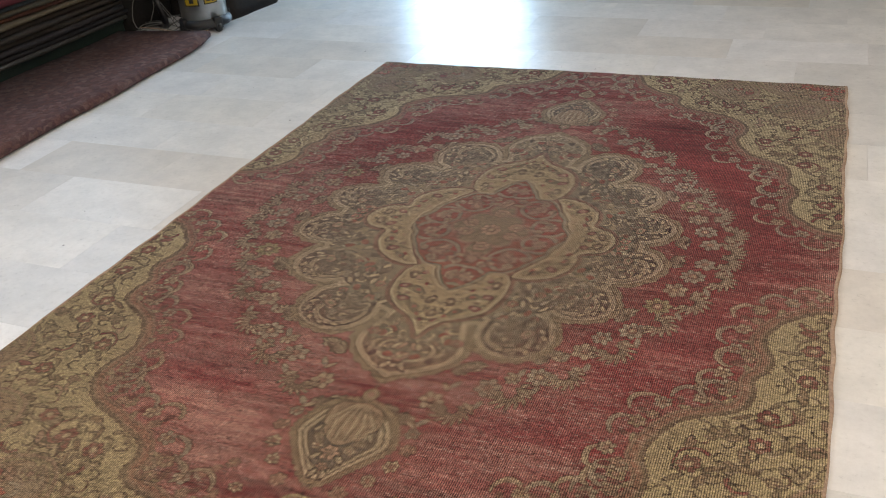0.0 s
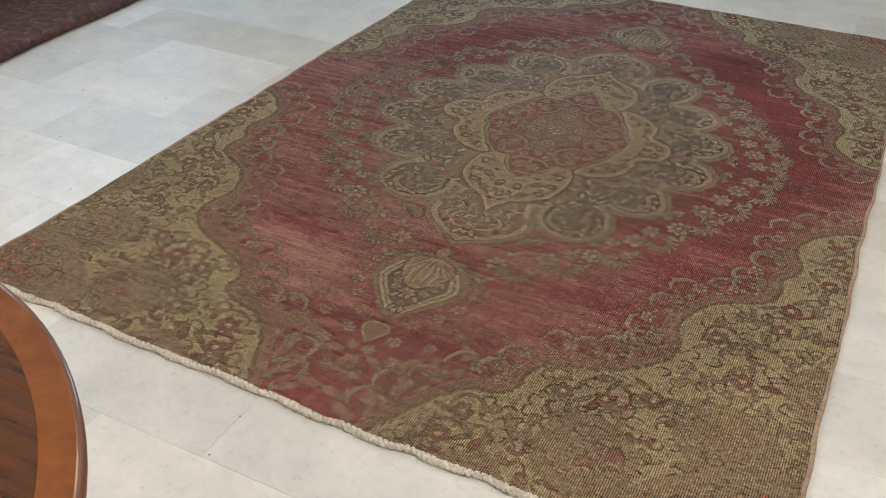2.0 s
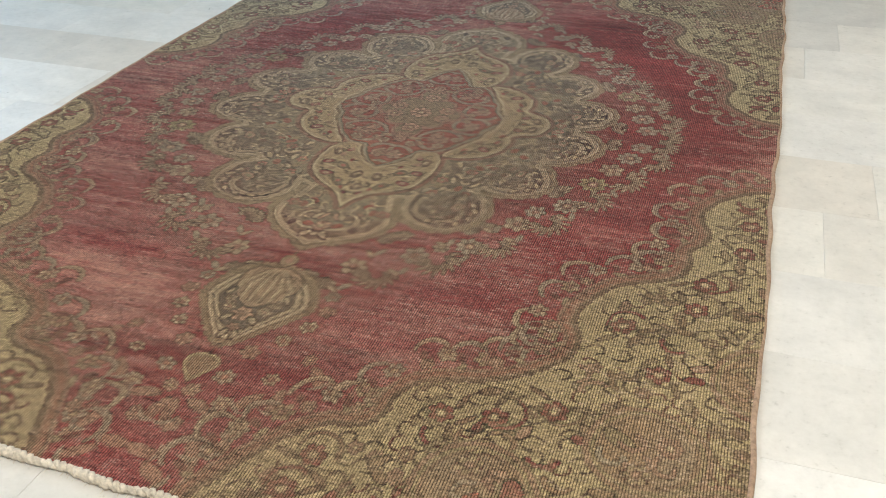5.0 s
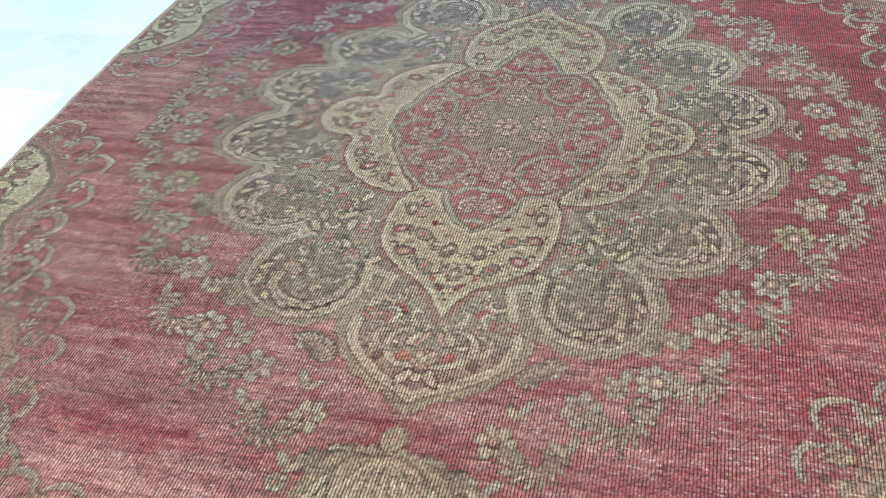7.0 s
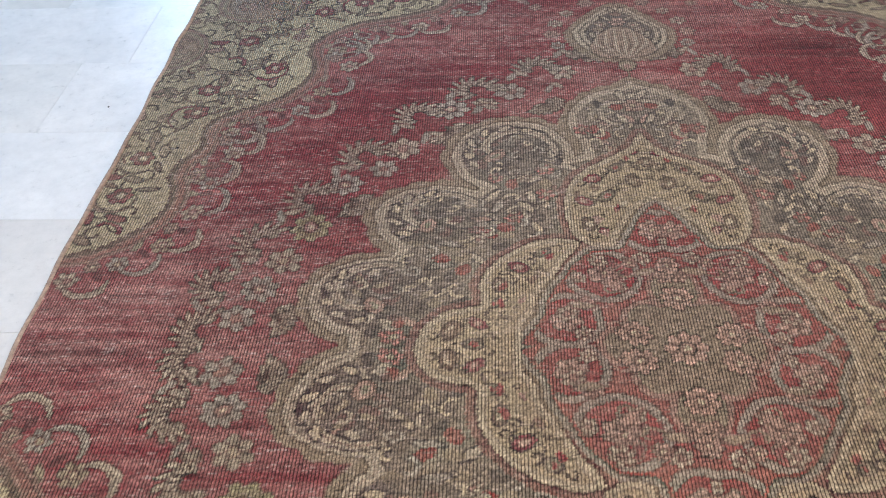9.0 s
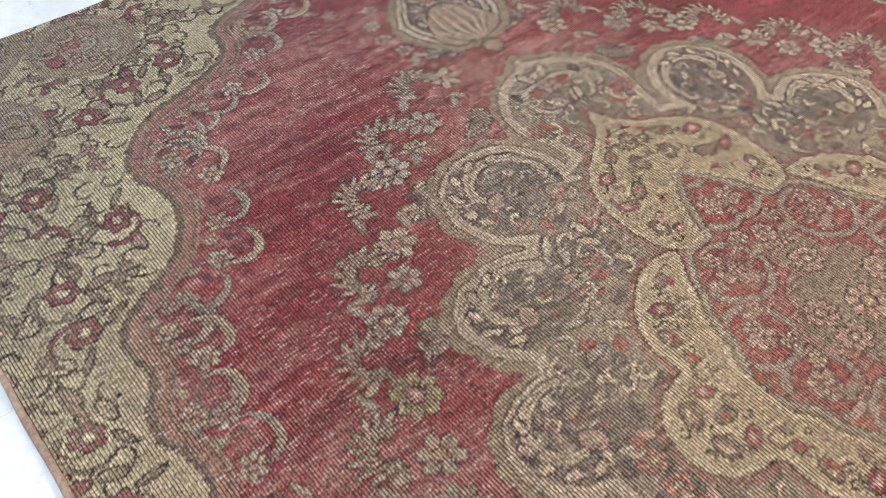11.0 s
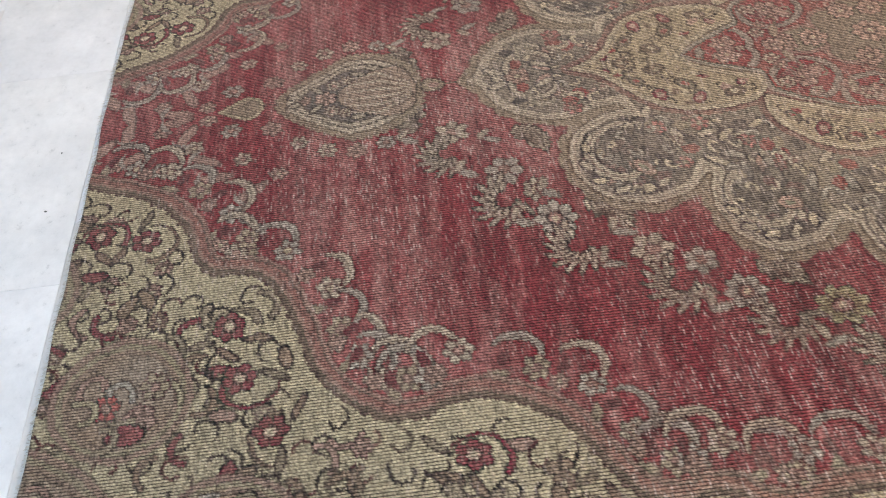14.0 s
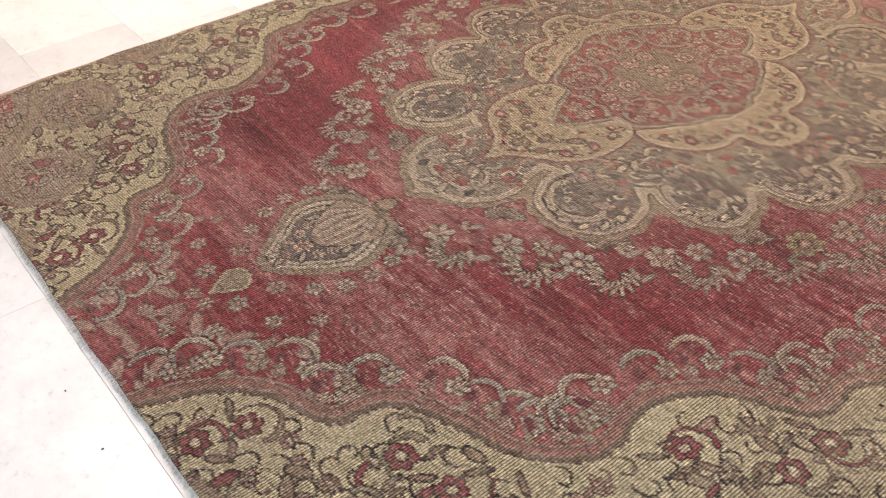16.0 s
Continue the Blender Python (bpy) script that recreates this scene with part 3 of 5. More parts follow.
# star: a rose outline, then cream pieces with rust and olive drops along their middle
for off, col, k in ((0.015, ROSE * 0.95, 0.45), (0.004, INK, 0.3)):
    lay(ALL, k * edge(whole_d - off), col)
lay(ALL, edge(whole_d), OLIVE * 0.9)
for off, col, k in ((0.003, INK, 0.35), (0.0, CREAM * 0.93, 1), (-0.010, BROWN * 1.8, 0.40), (-0.0125, np.array((0.365, 0.308, 0.205)), 1)):
    lay(ALL, k * edge(cream_d - off), col)
keep = art.copy()
for i, (px, py, r) in enumerate(((0.028, 0.530, 0.015), (0.0, 0.492, 0.018), (0.062, 0.472, 0.017), (0.110, 0.440, 0.021), (0.030, 0.428, 0.019), (0.084, 0.386, 0.020), (0.130, 0.375, 0.018), (0.128, 0.310, 0.019),
                                 (0.214, 0.222, 0.016), (0.258, 0.186, 0.020), (0.288, 0.140, 0.018), (0.300, 0.092, 0.015), (0.322, 0.046, 0.017), (0.362, 0.030, 0.020), (0.328, 0.0, 0.016), (0.100, 0.290, 0.013))):
    leaf(px, py, r * 0.95, r * 0.62, i * 1.1, (MAROON * 1.7, TAUPE * 0.8, OLIVE * 0.7)[i % 3], BROWN * 1.3)
    leaf(px, py, r * 0.45, r * 0.32, i * 1.1, (DUST, CREAM, ROSE)[i % 3])
    curl(px + 0.026, py - 0.012, 0.013, i, 1, 0.7, 0.0040, INK, 0.85)
    curl(px - 0.022, py + 0.016, 0.012, i + 2, -1, 0.6, 0.0040, BROWN, 0.85)
for i in range(330):
    px, py = rnd.uniform(0, 0.41), rnd.uniform(0, 0.61)
    if at(cream_d, px, py) > -0.016:
        continue
    if i % 3:
        curl(px, py, rnd.uniform(0.007, 0.014), rnd.uniform(0, 6.3), rnd.choice((-1, 1)), 0.6, 0.0038, rnd.choice((OLIVE * 0.6, BROWN, BROWN * 1.4)), 0.75)
    else:
        leaf(px, py, 0.011, 0.006, rnd.uniform(0, 3), rnd.choice((OLIVE, TAUPE, DUST, CREAM, ROSE)), None)
art[:] = np.where((cream_d > -0.0165)[..., None] & (cream_d < 0.02)[..., None], keep, art)

# heart: rose ground in a grey rim, scalloped red lobes on the diagonals, an olive cartouche in the middle
heart_d = mirrored_d([(0, 0.362), (0.030, 0.326), (0.056, 0.284), (0.080, 0.240), (0.128, 0.232), (0.160, 0.196), (0.188, 0.146), (0.208, 0.110), (0.216, 0.070), (0.234, 0.036), (0.236, 0.0), (0, 0)], "y")
heart_d = np.where(QY < 0.004, np.minimum(heart_d, QX - 0.236), heart_d)
for off, col, k in ((0.012, GREY, 0.8), (0.004, INK, 0.7), (0.0, ROSE * 0.95, 1)):
    lay(ALL, k * edge(heart_d - off) * edge(-cream_d, 0.006), col)
for px, py, r in ((0.118, 0.168, 0.060), (0.182, 0.054, 0.052), (0.020, 0.285, 0.050)):
    for off, col, k in ((0.012, INK, 0.6), (0.009, GREY * 0.95, 0.9), (-0.003, INK, 0.6), (-0.006, RED * 1.02, 1)):
        lay(ALL, k * edge(ellipse_d(px, py, r, r) - off) * edge(heart_d + 0.004), col)
    flower(px, py, 0.024, px * 30, DUST * 1.05)
    flower(px - 0.025, py - 0.030, 0.013, px * 20, PALE)
olive_d = blended([ellipse_d(0, 0, 0.062, 0.095), ellipse_d(0, 0.130, 0.040, 0.050), ellipse_d(0.090, 0, 0.042, 0.038), ellipse_d(0.052, 0.062, 0.036, 0.036)], 0.012)
for off, col, k in ((0.010, INK, 0.55), (0.007, DUST * 0.85, 0.8), (0.0, INK, 0.4), (-0.003, MOSS * 1.02, 0.6)):
    lay(ALL, k * edge(olive_d - off), col)
for i in range(40):
    px, py = rnd.uniform(0, 0.25), rnd.uniform(0, 0.34)
    if at(heart_d, px, py) > -0.012:
        continue
    if i % 3 == 0:
        flower(px, py, rnd.uniform(0.012, 0.017), i, rnd.choice((DUST, PALE * 0.9)))
    elif i % 3 == 1:
        leaf(px, py, 0.018, 0.008, rnd.uniform(0, 3), rnd.choice((OLIVE, DUST * 0.9, MOSS, MAROON * 1.4)), RIM)
    else:
        curl(px, py, rnd.uniform(0.012, 0.022), rnd.uniform(0, 6.3), rnd.choice((-1, 1)), 0.6, 0.0055, rnd.choice((OLIVE * 0.7, MOSS * 0.8, DUST, MAROON)), 0.85)
for px, py, r in ((0.0, 0.0, 0.034), (0.0, 0.110, 0.027), (0.078, 0.030, 0.026), (0.0, 0.190, 0.020)):
    disc_flower(px, py, r, py * 20, DUST * 1.05)
bare[:] = np.maximum(bare, 0.30 * (edge(heart_d + 0.006, 0.004) * edge(-olive_d))[..., None])

# corners: a dark fuzzy line, double pink stripes, cream ground with scrolls and rosettes
fuzz = 0.005 * np.abs(np.sin(170 * QX + 60 * QY)) * np.abs(np.sin(150 * QY - 70 * QX))
for off, col, k in ((0.040, INK, 0.45), (0.037, DUST * 0.82, 0.75), (0.031, INK * 1.2, 0.6), (0.028, 0.6 * ROSE + 0.3 * DUST, 0.72), (0.017, DUST * 0.70, 0.7), (0.011, OLIVE * 0.42, 0.75), (0.000, SAND * 1.16, 1)):
    lay(ALL, k * edge(corner_d - off + (fuzz if off == 0 else 0)), col)
keep = art.copy()
inner = blended([ellipse_d(0.880, 1.222, 0.112, 0.108), ellipse_d(0.620, 1.395, 0.108, 0.112), ellipse_d(1.060, 0.985, 0.095, 0.105), ellipse_d(0.410, 1.600, 0.10, 0.11),
                 ellipse_d(1.14, 1.66, 0.48, 0.41)], 0.010)
ROSETTES = [(0.512, 1.234), (0.782, 0.882), (0.322, 1.392), (0.920, 0.786), (0.925, 0.690), (0.706, 1.168), (0.868, 1.013), (0.300, 1.475), (1.0, 0.40), (1.0, 0.53), (0.610, 1.215)]
for gx in np.arange(0.10, 1.14, 0.046):
    for gy in np.arange(0.20, 1.62, 0.046):
        px, py = gx + rnd.uniform(-0.014, 0.014), gy + rnd.uniform(-0.014, 0.014)
        if at(corner_d, px, py) > -0.026 or at(inner, px, py) < -0.01 or min(math.hypot(px - a, py - b) for a, b in ROSETTES) < 0.050:
            continue
        kind, turn, way = rnd.random(), rnd.uniform(0, 6.3), rnd.choice((-1, 1))
        ink = rnd.choice((BROWN, INK, BROWN * 1.1, MAROON * 0.8))
        ribbon(arc(px, py, rnd.uniform(0.022, 0.030), turn, turn + way * rnd.uniform(3.2, 4.6), 0.009), (0.002, 0.004, 0.005, 0.006, 0.006, 0.006, 0.005, 0.005, 0.005, 0.005, 0.006, 0.007), ink, 0.88)
        if kind < 0.34:
            line = arc(px + 0.02, py - 0.016, 0.026, turn + 1.5, turn + 1.5 + way * 2.4)
            ribbon(line, 0.014, INK, 0.85)
            ribbon(line, 0.0085, rnd.choice((TAUPE, OLIVE * 0.85, DUST * 0.85, MAROON * 1.5)))
        elif kind < 0.62:
            leaf(px + 0.020, py - 0.020, 0.020, 0.010, rnd.uniform(0, 3), rnd.choice((TAUPE, OLIVE, MAROON * 1.5, DUST * 0.8)), INK)
        elif kind < 0.80:
            flower(px + 0.018, py + 0.016, 0.015, turn, rnd.choice((TAUPE, OLIVE, DUST * 0.8)))
for i, (px, py) in enumerate(ROSETTES):
    # a rosette held in a crooked stem, with two long leaves
    line = arc(px + 0.010, py - 0.012, 0.047, 1.0 + i, 4.4 + i, 0.036, 16)
    ribbon(line, np.linspace(0.005, 0.015, 16), INK, 0.85)
    ribbon(line, np.linspace(0.001, 0.009, 16), (OLIVE * 0.85, MAROON * 1.5, TAUPE)[i % 3])
    curl(px - 0.020, py + 0.024, 0.034, 5.2 + i, -1, 0.5, 0.0055, INK)
    rosette(px, py, 0.026, 0.16, MAROON * 1.45, INK, DUST, 6, px * 20)
    leaf(px, py, 0.006, 0.006, 0, CREAM)
    for k in (-1, 1):
        leaf(px + 0.052 * math.cos(i + k), py + 0.052 * math.sin(i + k), 0.018, 0.0055, i + 1.4 * k, (TAUPE, OLIVE * 0.8)[k > 0], BROWN)
for off, col, k in ((0.004, INK, 0.4), (0.0, DUST * 0.8, 0.7), (-0.009, INK, 0.3), (-0.011, SAND * 0.85, 0.8), (-0.020, DUST * 0.72, 0.6), (-0.027, INK, 0.4), (-0.030, TAUPE * 1.30, 0.88)):
    lay(ALL, k * edge(inner - off, 0.003), col)
lay(ALL, 0.5 * edge(inner + 0.03) * np.clip(0.3 + 0.8 * mood, 0, 1), GREY * 0.9)
for gx in np.arange(0.30, 1.14, 0.038):
    for gy in np.arange(0.86, 1.62, 0.038):
        px, py = gx + rnd.uniform(-0.016, 0.016), gy + rnd.uniform(-0.016, 0.016)
        if at(inner, px, py) > -0.045:
            continue
        kind, turn, way = rnd.random(), rnd.uniform(0, 6.3), rnd.choice((-1, 1))
        if kind < 0.3:
            flower(px, py, rnd.uniform(0.018, 0.027), turn, rnd.choice((DUST * 0.85, OLIVE, PALE * 0.8, ROSE * 1.3)))
        elif kind < 0.5:
            leaf(px, py, 0.030, 0.017, turn, rnd.choice((ROSE * 1.1, MAROON * 1.8, OLIVE, DUST * 0.8, SAND * 0.8)), INK)
        else:
            line = arc(px, py, 0.030, turn, turn + way * 3.6, 0.010)
            ribbon(line, 0.014, INK, 0.75)
            ribbon(line, 0.009, rnd.choice((SAND * 0.95, OLIVE * 0.9, DUST * 0.8, GREY)))
art[:] = np.where((corner_d > -0.004)[..., None], keep, art)


# ---- the rug: its cloth ----
def waves(x, y, seed, count, low, high):
    """Smooth wandering values about 0, the same at each build."""
    r = np.random.RandomState(seed)
    out = np.zeros_like(x)
    for _ in range(count):
        a, f, p = r.uniform(0, 2 * np.pi), r.uniform(low, high), r.uniform(0, 2 * np.pi)
        out += np.sin((x * np.cos(a) + y * np.sin(a)) * f + p)
    return out / math.sqrt(count)


def grain(shape, seed, ax, ay):
    """Random values stretched into streaks ax by ay cells long."""
    r = np.random.RandomState(seed)
    v = r.rand(*shape)
    for axis, w in ((0, ax), (1, ay)):
        if w > 1:
            pad = np.take(v, np.arange(-w, shape[axis]) % shape[axis], axis)
            c = np.cumsum(pad, axis)
            v = (np.take(c, np.arange(w, shape[axis] + w), axis) - np.take(c, np.arange(0, shape[axis]), axis)) / w
    return (v - v.mean()) / v.std()


def rug_outline(x, y):
    """Pulls the straight edges a little in and out, as hand-woven ones run."""
    sx = 0.004 * np.sin(2.1 * y + 0.6) + 0.003 * np.sin(7.3 * y) + 0.0016 * np.sin(31 * y + 1)
    calm = np.where(y > 0, 0.45, 1.0)
    sy = calm * (0.007 * np.sin(3.1 * x + 1.0) + 0.003 * np.sin(11.0 * x) + 0.0025 * np.sin(37 * x))
    return x + sx * (x / RUG_W) ** 3, y + sy * (y / RUG_L) ** 3


def rug_height(x, y):
    lift = 0.010 + 0.0016 * waves(x, y, 5, 8, 3, 12)
    return lift + 0.0035 * np.clip((np.abs(y) - 1.46) / 0.08, 0, 1) * (0.5 + 0.5 * np.sin(17 * x + 2) * np.sin(6 * x))


WEAR = [(-0.27, 1.07, 0.22, 0.10, 0.50), (-0.42, 0.95, 0.15, 0.10, 0.25), (-0.20, 1.235, 0.14, 0.05, -0.45), (0.20, 1.24, 0.12, 0.05, -0.35), (0.0, 1.37, 0.35, 0.06, 0.25),
        (0.45, 0.92, 0.28, 0.20, -0.50), (0.68, 0.52, 0.20, 0.32, -0.45), (-0.62, 0.68, 0.20, 0.22, -0.35), (-0.70, 0.40, 0.15, 0.15, -0.20), (-0.68, -0.57, 0.22, 0.14, 0.45), (0.15, -0.78, 0.28, 0.05, 0.35),
        (-0.85, -0.20, 0.20, 0.20, -0.30), (-0.44, -0.915, 0.26, 0.040, -0.45), (-0.42, -0.76, 0.22, 0.06, 0.30), (0.72, -0.12, 0.20, 0.35, -0.50), (0.52, -0.88, 0.25, 0.040, -0.45), (0.10, -1.28, 0.35, 0.12, -0.35), (0.28, -0.99, 0.22, 0.05, 0.25)]


def make_rug():
    step = 0.0023
    nx, ny = int(2 * RUG_W / step) + 1, int(2 * RUG_L / step) + 1
    gx, gy = np.meshgrid(np.linspace(-RUG_W, RUG_W, nx), np.linspace(-RUG_L, RUG_L, ny), indexing="ij")
    slip = np.random.RandomState(31)
    loose = slip.uniform(-1, 1, (2, nx, ny)) * 0.0017
    away = np.clip((np.abs(gx) - 0.15) / 0.5, 0, 1)
    axis_x = MID_X * (1 - away * away * (3 - 2 * away))    # the tips lie off the middle, the sides do not
    wx = gx - axis_x + 0.0035 * waves(gx, gy, 1, 10, 8, 40) + 0.0012 * waves(gx, gy, 2, 8, 60, 160) + loose[0] + slip.uniform(-1, 1, (1, ny)) * 0.0016
    wy = gy - MID_Y + 0.0035 * waves(gx, gy, 3, 10, 8, 40) + 0.0012 * waves(gx, gy, 4, 8, 60, 160) + loose[1] + slip.uniform(-1, 1, (nx, 1)) * 0.0008
    fx, fy = np.clip(np.abs(wx) / CELL, 0, QX.shape[0] - 1.01), np.clip(np.abs(wy) / CELL, 0, QX.shape[1] - 1.01)
    i, j = fx.astype(int), fy.astype(int)
    u, v = (fx - i)[..., None], (fy - j)[..., None]
    col = art[i, j] * (1 - u) * (1 - v) + art[i + 1, j] * u * (1 - v) + art[i, j + 1] * (1 - u) * v + art[i + 1, j + 1] * u * v
    open_red = bare[i, j] * (1 - u) * (1 - v) + bare[i + 1, j] * u * (1 - v) + bare[i, j + 1] * (1 - u) * v + bare[i + 1, j + 1] * u * v
    # worn knots no longer keep to their drawing: the colours run into one another
    def spread(v, w):
        for axis in (0, 1):
            pad = np.take(v, np.clip(np.arange(-w - 1, v.shape[axis] + w), 0, v.shape[axis] - 1), axis)
            c = np.cumsum(pad, axis)
            v = (np.take(c, np.arange(2 * w + 1, c.shape[axis]), axis) - np.take(c, np.arange(0, c.shape[axis] - 2 * w - 1), axis)) / (2 * w + 1)
        return v

    tired = np.clip(0.16 + 0.12 * waves(gx, gy, 12, 14, 3, 14) + 0.10 * grain((nx, ny), 33, 40, 4), 0.0, 0.5)[..., None]
    low, mid = spread(col, 28), spread(col, 7)
    col += (1.0 + 0.35 * np.clip(gy / RUG_L, -1, 1)[..., None]) * (col - spread(col, 2)) * (1 - 1.6 * tired)
    col += np.clip(0.20 + 0.15 * waves(gx, gy, 13, 12, 3, 12) + 0.10 * np.clip(0.25 - gy / RUG_L, 0, 1), 0.0, 0.6)[..., None] * (low - mid)
    # the south half and scattered patches are trodden until the drawing runs together
    soft = np.clip(0.10 - 0.08 * gy / RUG_L + 0.16 * waves(gx, gy, 14, 12, 4, 16) + 0.12 * grain((nx, ny), 34, 24, 8), 0.0, 0.45)[..., None]
    col += soft * (spread(col, 3) - col)
    core = np.clip(0.5 - (med_d[i, j] + 0.02) / 0.02, 0, 1)
    trod = np.clip(0.04 - 0.10 * gy / RUG_L + 0.12 * waves(gx, gy, 15, 12, 3, 10) , 0.0, 0.4)[..., None]
    col += trod * (low - mid)
    col += (core * np.clip(0.32 - 0.65 * gy, 0, 0.62))[..., None] * (spread(col, 64) - spread(col, 9))
    col = np.clip(col, 0.012, 0.62)
    # dye lots that run across the loom, and wear down to the pale warps
    red = np.clip(open_red * 1.05 - 0.1 * tired, 0, 1)
    lots = grain((nx, ny), 21, 90, 5)[..., None]
    broad = grain((nx, ny), 22, 260, 24)[..., None]
    patch = waves(gx, gy, 6, 14, 2.5, 11) + 0.55 * grain((nx, ny), 29, 70, 6) + 0.35 * grain((nx, ny), 35, 18, 9) + 0.3 * waves(gx, gy * 3, 10, 8, 6, 20)
    fade = 0.36 + 0.34 * patch + 0.12 * np.clip(-gy / RUG_L, 0, 1)
    # where feet and light have bleached the red, and where it kept its depth
    for cx, cy, rx, ry, much in WEAR:
        fade += much * np.exp(-((gx - cx) / rx) ** 2 - ((gy - cy) / ry) ** 2)
    fade = np.clip(fade, 0, 1)[..., None]
    south = np.clip(0.45 - 0.9 * gy / RUG_L, 0, 1)[..., None]
    deep = np.array((0.168, 0.032, 0.038)) + south * np.array((0.0, 0.006, -0.003))
    faded = np.array((0.39, 0.235, 0.205)) + south * np.array((0.0, 0.008, -0.012))
    ground = deep * (1 - fade) + faded * fade
    red = spread(red, 1) * (1 - 0.25 * np.clip(spread(1 - open_red, 18), 0, 1))
    col = col * (1 - 0.66 * red) + 0.66 * red * ground
    col *= 1 + red * (0.10 * lots + 0.10 * broad)
    rubbed = 0.26 + 0.20 * waves(gx, gy, 7, 12, 3, 18) + 0.20 * grain((nx, ny), 23, 30, 2) + 0.16 * grain((nx, ny), 26, 5, 3) - 0.24 * gy / RUG_L
    rubbed = np.clip(rubbed, 0, 0.85)[..., None]
    wash = red * np.array((0.360, 0.200, 0.185)) + (1 - red) * np.array((0.315, 0.260, 0.210))
    worn = (0.28 + 0.16 * np.clip(0.1 - gy / RUG_L, 0, 1))[..., None] * rubbed
    wash = 0.7 * wash + 0.3 * low
    col = col * (1 - worn) + worn * wash
    pale = np.clip((grain((nx, ny), 27, 6, 1) - 0.9) * 0.34 * (0.7 + 0.6 * waves(gx, gy, 9, 8, 2, 9) + 0.9 * red[..., 0] * fade[..., 0]), 0, 0.6)[..., None]
    col = col * (1 - pale) + pale * np.array((0.52, 0.45, 0.40))
    dark = np.clip((grain((nx, ny), 28, 7, 1) - 0.8) * 0.34 + (grain((nx, ny), 36, 30, 2) - 0.7) * 0.18 * (1 - 0.6 * gy / RUG_L), 0, 0.6)[..., None]
    col *= 1 - dark
    col *= 1 + 0.24 * grain((nx, ny), 24, 1, 1)[..., None] + 0.11 * grain((nx, ny), 37, 3, 2)[..., None] + 0.06 * waves(gx, gy, 8, 10, 4, 20)[..., None]
    col *= np.array((0.885, 0.83, 0.80))
    col *= 1 - 0.10 * np.clip(lots, 0, 2) * (0.6 - 0.4 * gy[..., None] / RUG_L)
    # all but the red turns steadily yellower towards the south end
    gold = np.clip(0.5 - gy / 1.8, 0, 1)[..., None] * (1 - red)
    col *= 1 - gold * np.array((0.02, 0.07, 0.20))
    col = np.clip(col, 0.008, 0.8)
    hx, hy = rug_outline(gx, gy)
    top = np.stack([hx, hy, rug_height(gx, gy)], -1).reshape(-1, 3)
    n = np.arange(nx * ny).reshape(nx, ny)
    quads = np.stack([n[:-1, :-1], n[1:, :-1], n[1:, 1:], n[:-1, 1:]], -1).reshape(-1, 4)
    rim = np.concatenate([n[:, 0], n[-1, 1:], n[-2::-1, -1], n[0, -2:0:-1]])
    base = len(top) + np.arange(len(rim))
    low = top[rim].copy()
    low[:, 2] = 0.0015
    skirt = np.stack([rim, base, np.roll(base, -1), np.roll(rim, -1)], -1)
    verts, faces = np.concatenate([top, low]), np.concatenate([quads, skirt])
    me = bpy.data.meshes.new("pile")
    me.vertices.add(len(verts))
    me.vertices.foreach_set("co", verts.ravel())
    me.loops.add(faces.size)
    me.loops.foreach_set("vertex_index", faces.ravel().astype(np.int32))
    me.polygons.add(len(faces))
    me.polygons.foreach_set("loop_start", np.arange(0, faces.size, 4, dtype=np.int32))
    me.polygons.foreach_set("use_smooth", np.ones(len(faces), bool))
    me.update(calc_edges=True)
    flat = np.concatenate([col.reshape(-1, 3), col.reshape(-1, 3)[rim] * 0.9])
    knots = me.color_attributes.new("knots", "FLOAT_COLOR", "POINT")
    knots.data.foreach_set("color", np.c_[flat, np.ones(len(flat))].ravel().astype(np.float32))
    me.materials.append(rug_material())
    rug = empty("oriental_rug")
    tagged(rug, "large worn red wool rug with floral medallion on marble", "rug")
    pile = new("knotted_cloth", me)
    pile.parent = rug
    pile["label"] = "faded red and gold hand-knotted pile"
    return rug


rug = make_rug()
WOOL_WHITE = cloth("undyed_wool", (0.60, 0.55, 0.46), (0.80, 0.75, 0.66), 120)
WOOL_TAN = cloth("overcast_wool", (0.36, 0.24, 0.17), (0.52, 0.38, 0.28), 120)


def cord_along(name, pts, radius, mat, label):
    bm = bmesh.new()
    tube(bm, pts, radius, 8)
    return smooth(part(name, bm, mat, rug, label))


def rim_point(x, y, dx=0.0, dy=0.0, z=0.006):
    px, py = rug_outline(np.array(x), np.array(y))
    return (float(px) + dx, float(py) + dy, z)


ks = np.linspace(-1, 1, 220)
for side, name in ((-1, "selvedge"), (1, "selvedge")):
    cord_along(name, [rim_point(side * RUG_W, k * RUG_L, side * 0.001 * math.sin(40 * k)) for k in ks], lambda k: 0.006, WOOL_TAN, "pale overcast edge cord")
r2 = random.Random(5)
bm = bmesh.new()
for ply in (0.0, math.pi):
    line = []
    for k in np.linspace(-1, 1, 760):
        turn = ply + k * RUG_W * 2 * math.pi / 0.026 + 0.8 * math.sin(23 * k)
        px, py, pz = rim_point(k * RUG_W, -RUG_L, 0, -0.006 + 0.002 * math.sin(61 * k) * math.sin(17 * k), 0.0095)
        line.append((px + 0.0006 * r2.uniform(-1, 1), py + 0.0034 * math.cos(turn) + 0.0010 * r2.uniform(-1, 1), pz + 0.0036 * math.sin(turn)))
    tube(bm, line, lambda k: 0.0056 + 0.0012 * math.sin(k * 830) + 0.0010 * math.sin(k * 77) + 0.0008 * math.sin(k * 1490), 7)
smooth(part("end_braid", bm, WOOL_WHITE, rug, "twisted off-white warp braid"))
bm = bmesh.new()
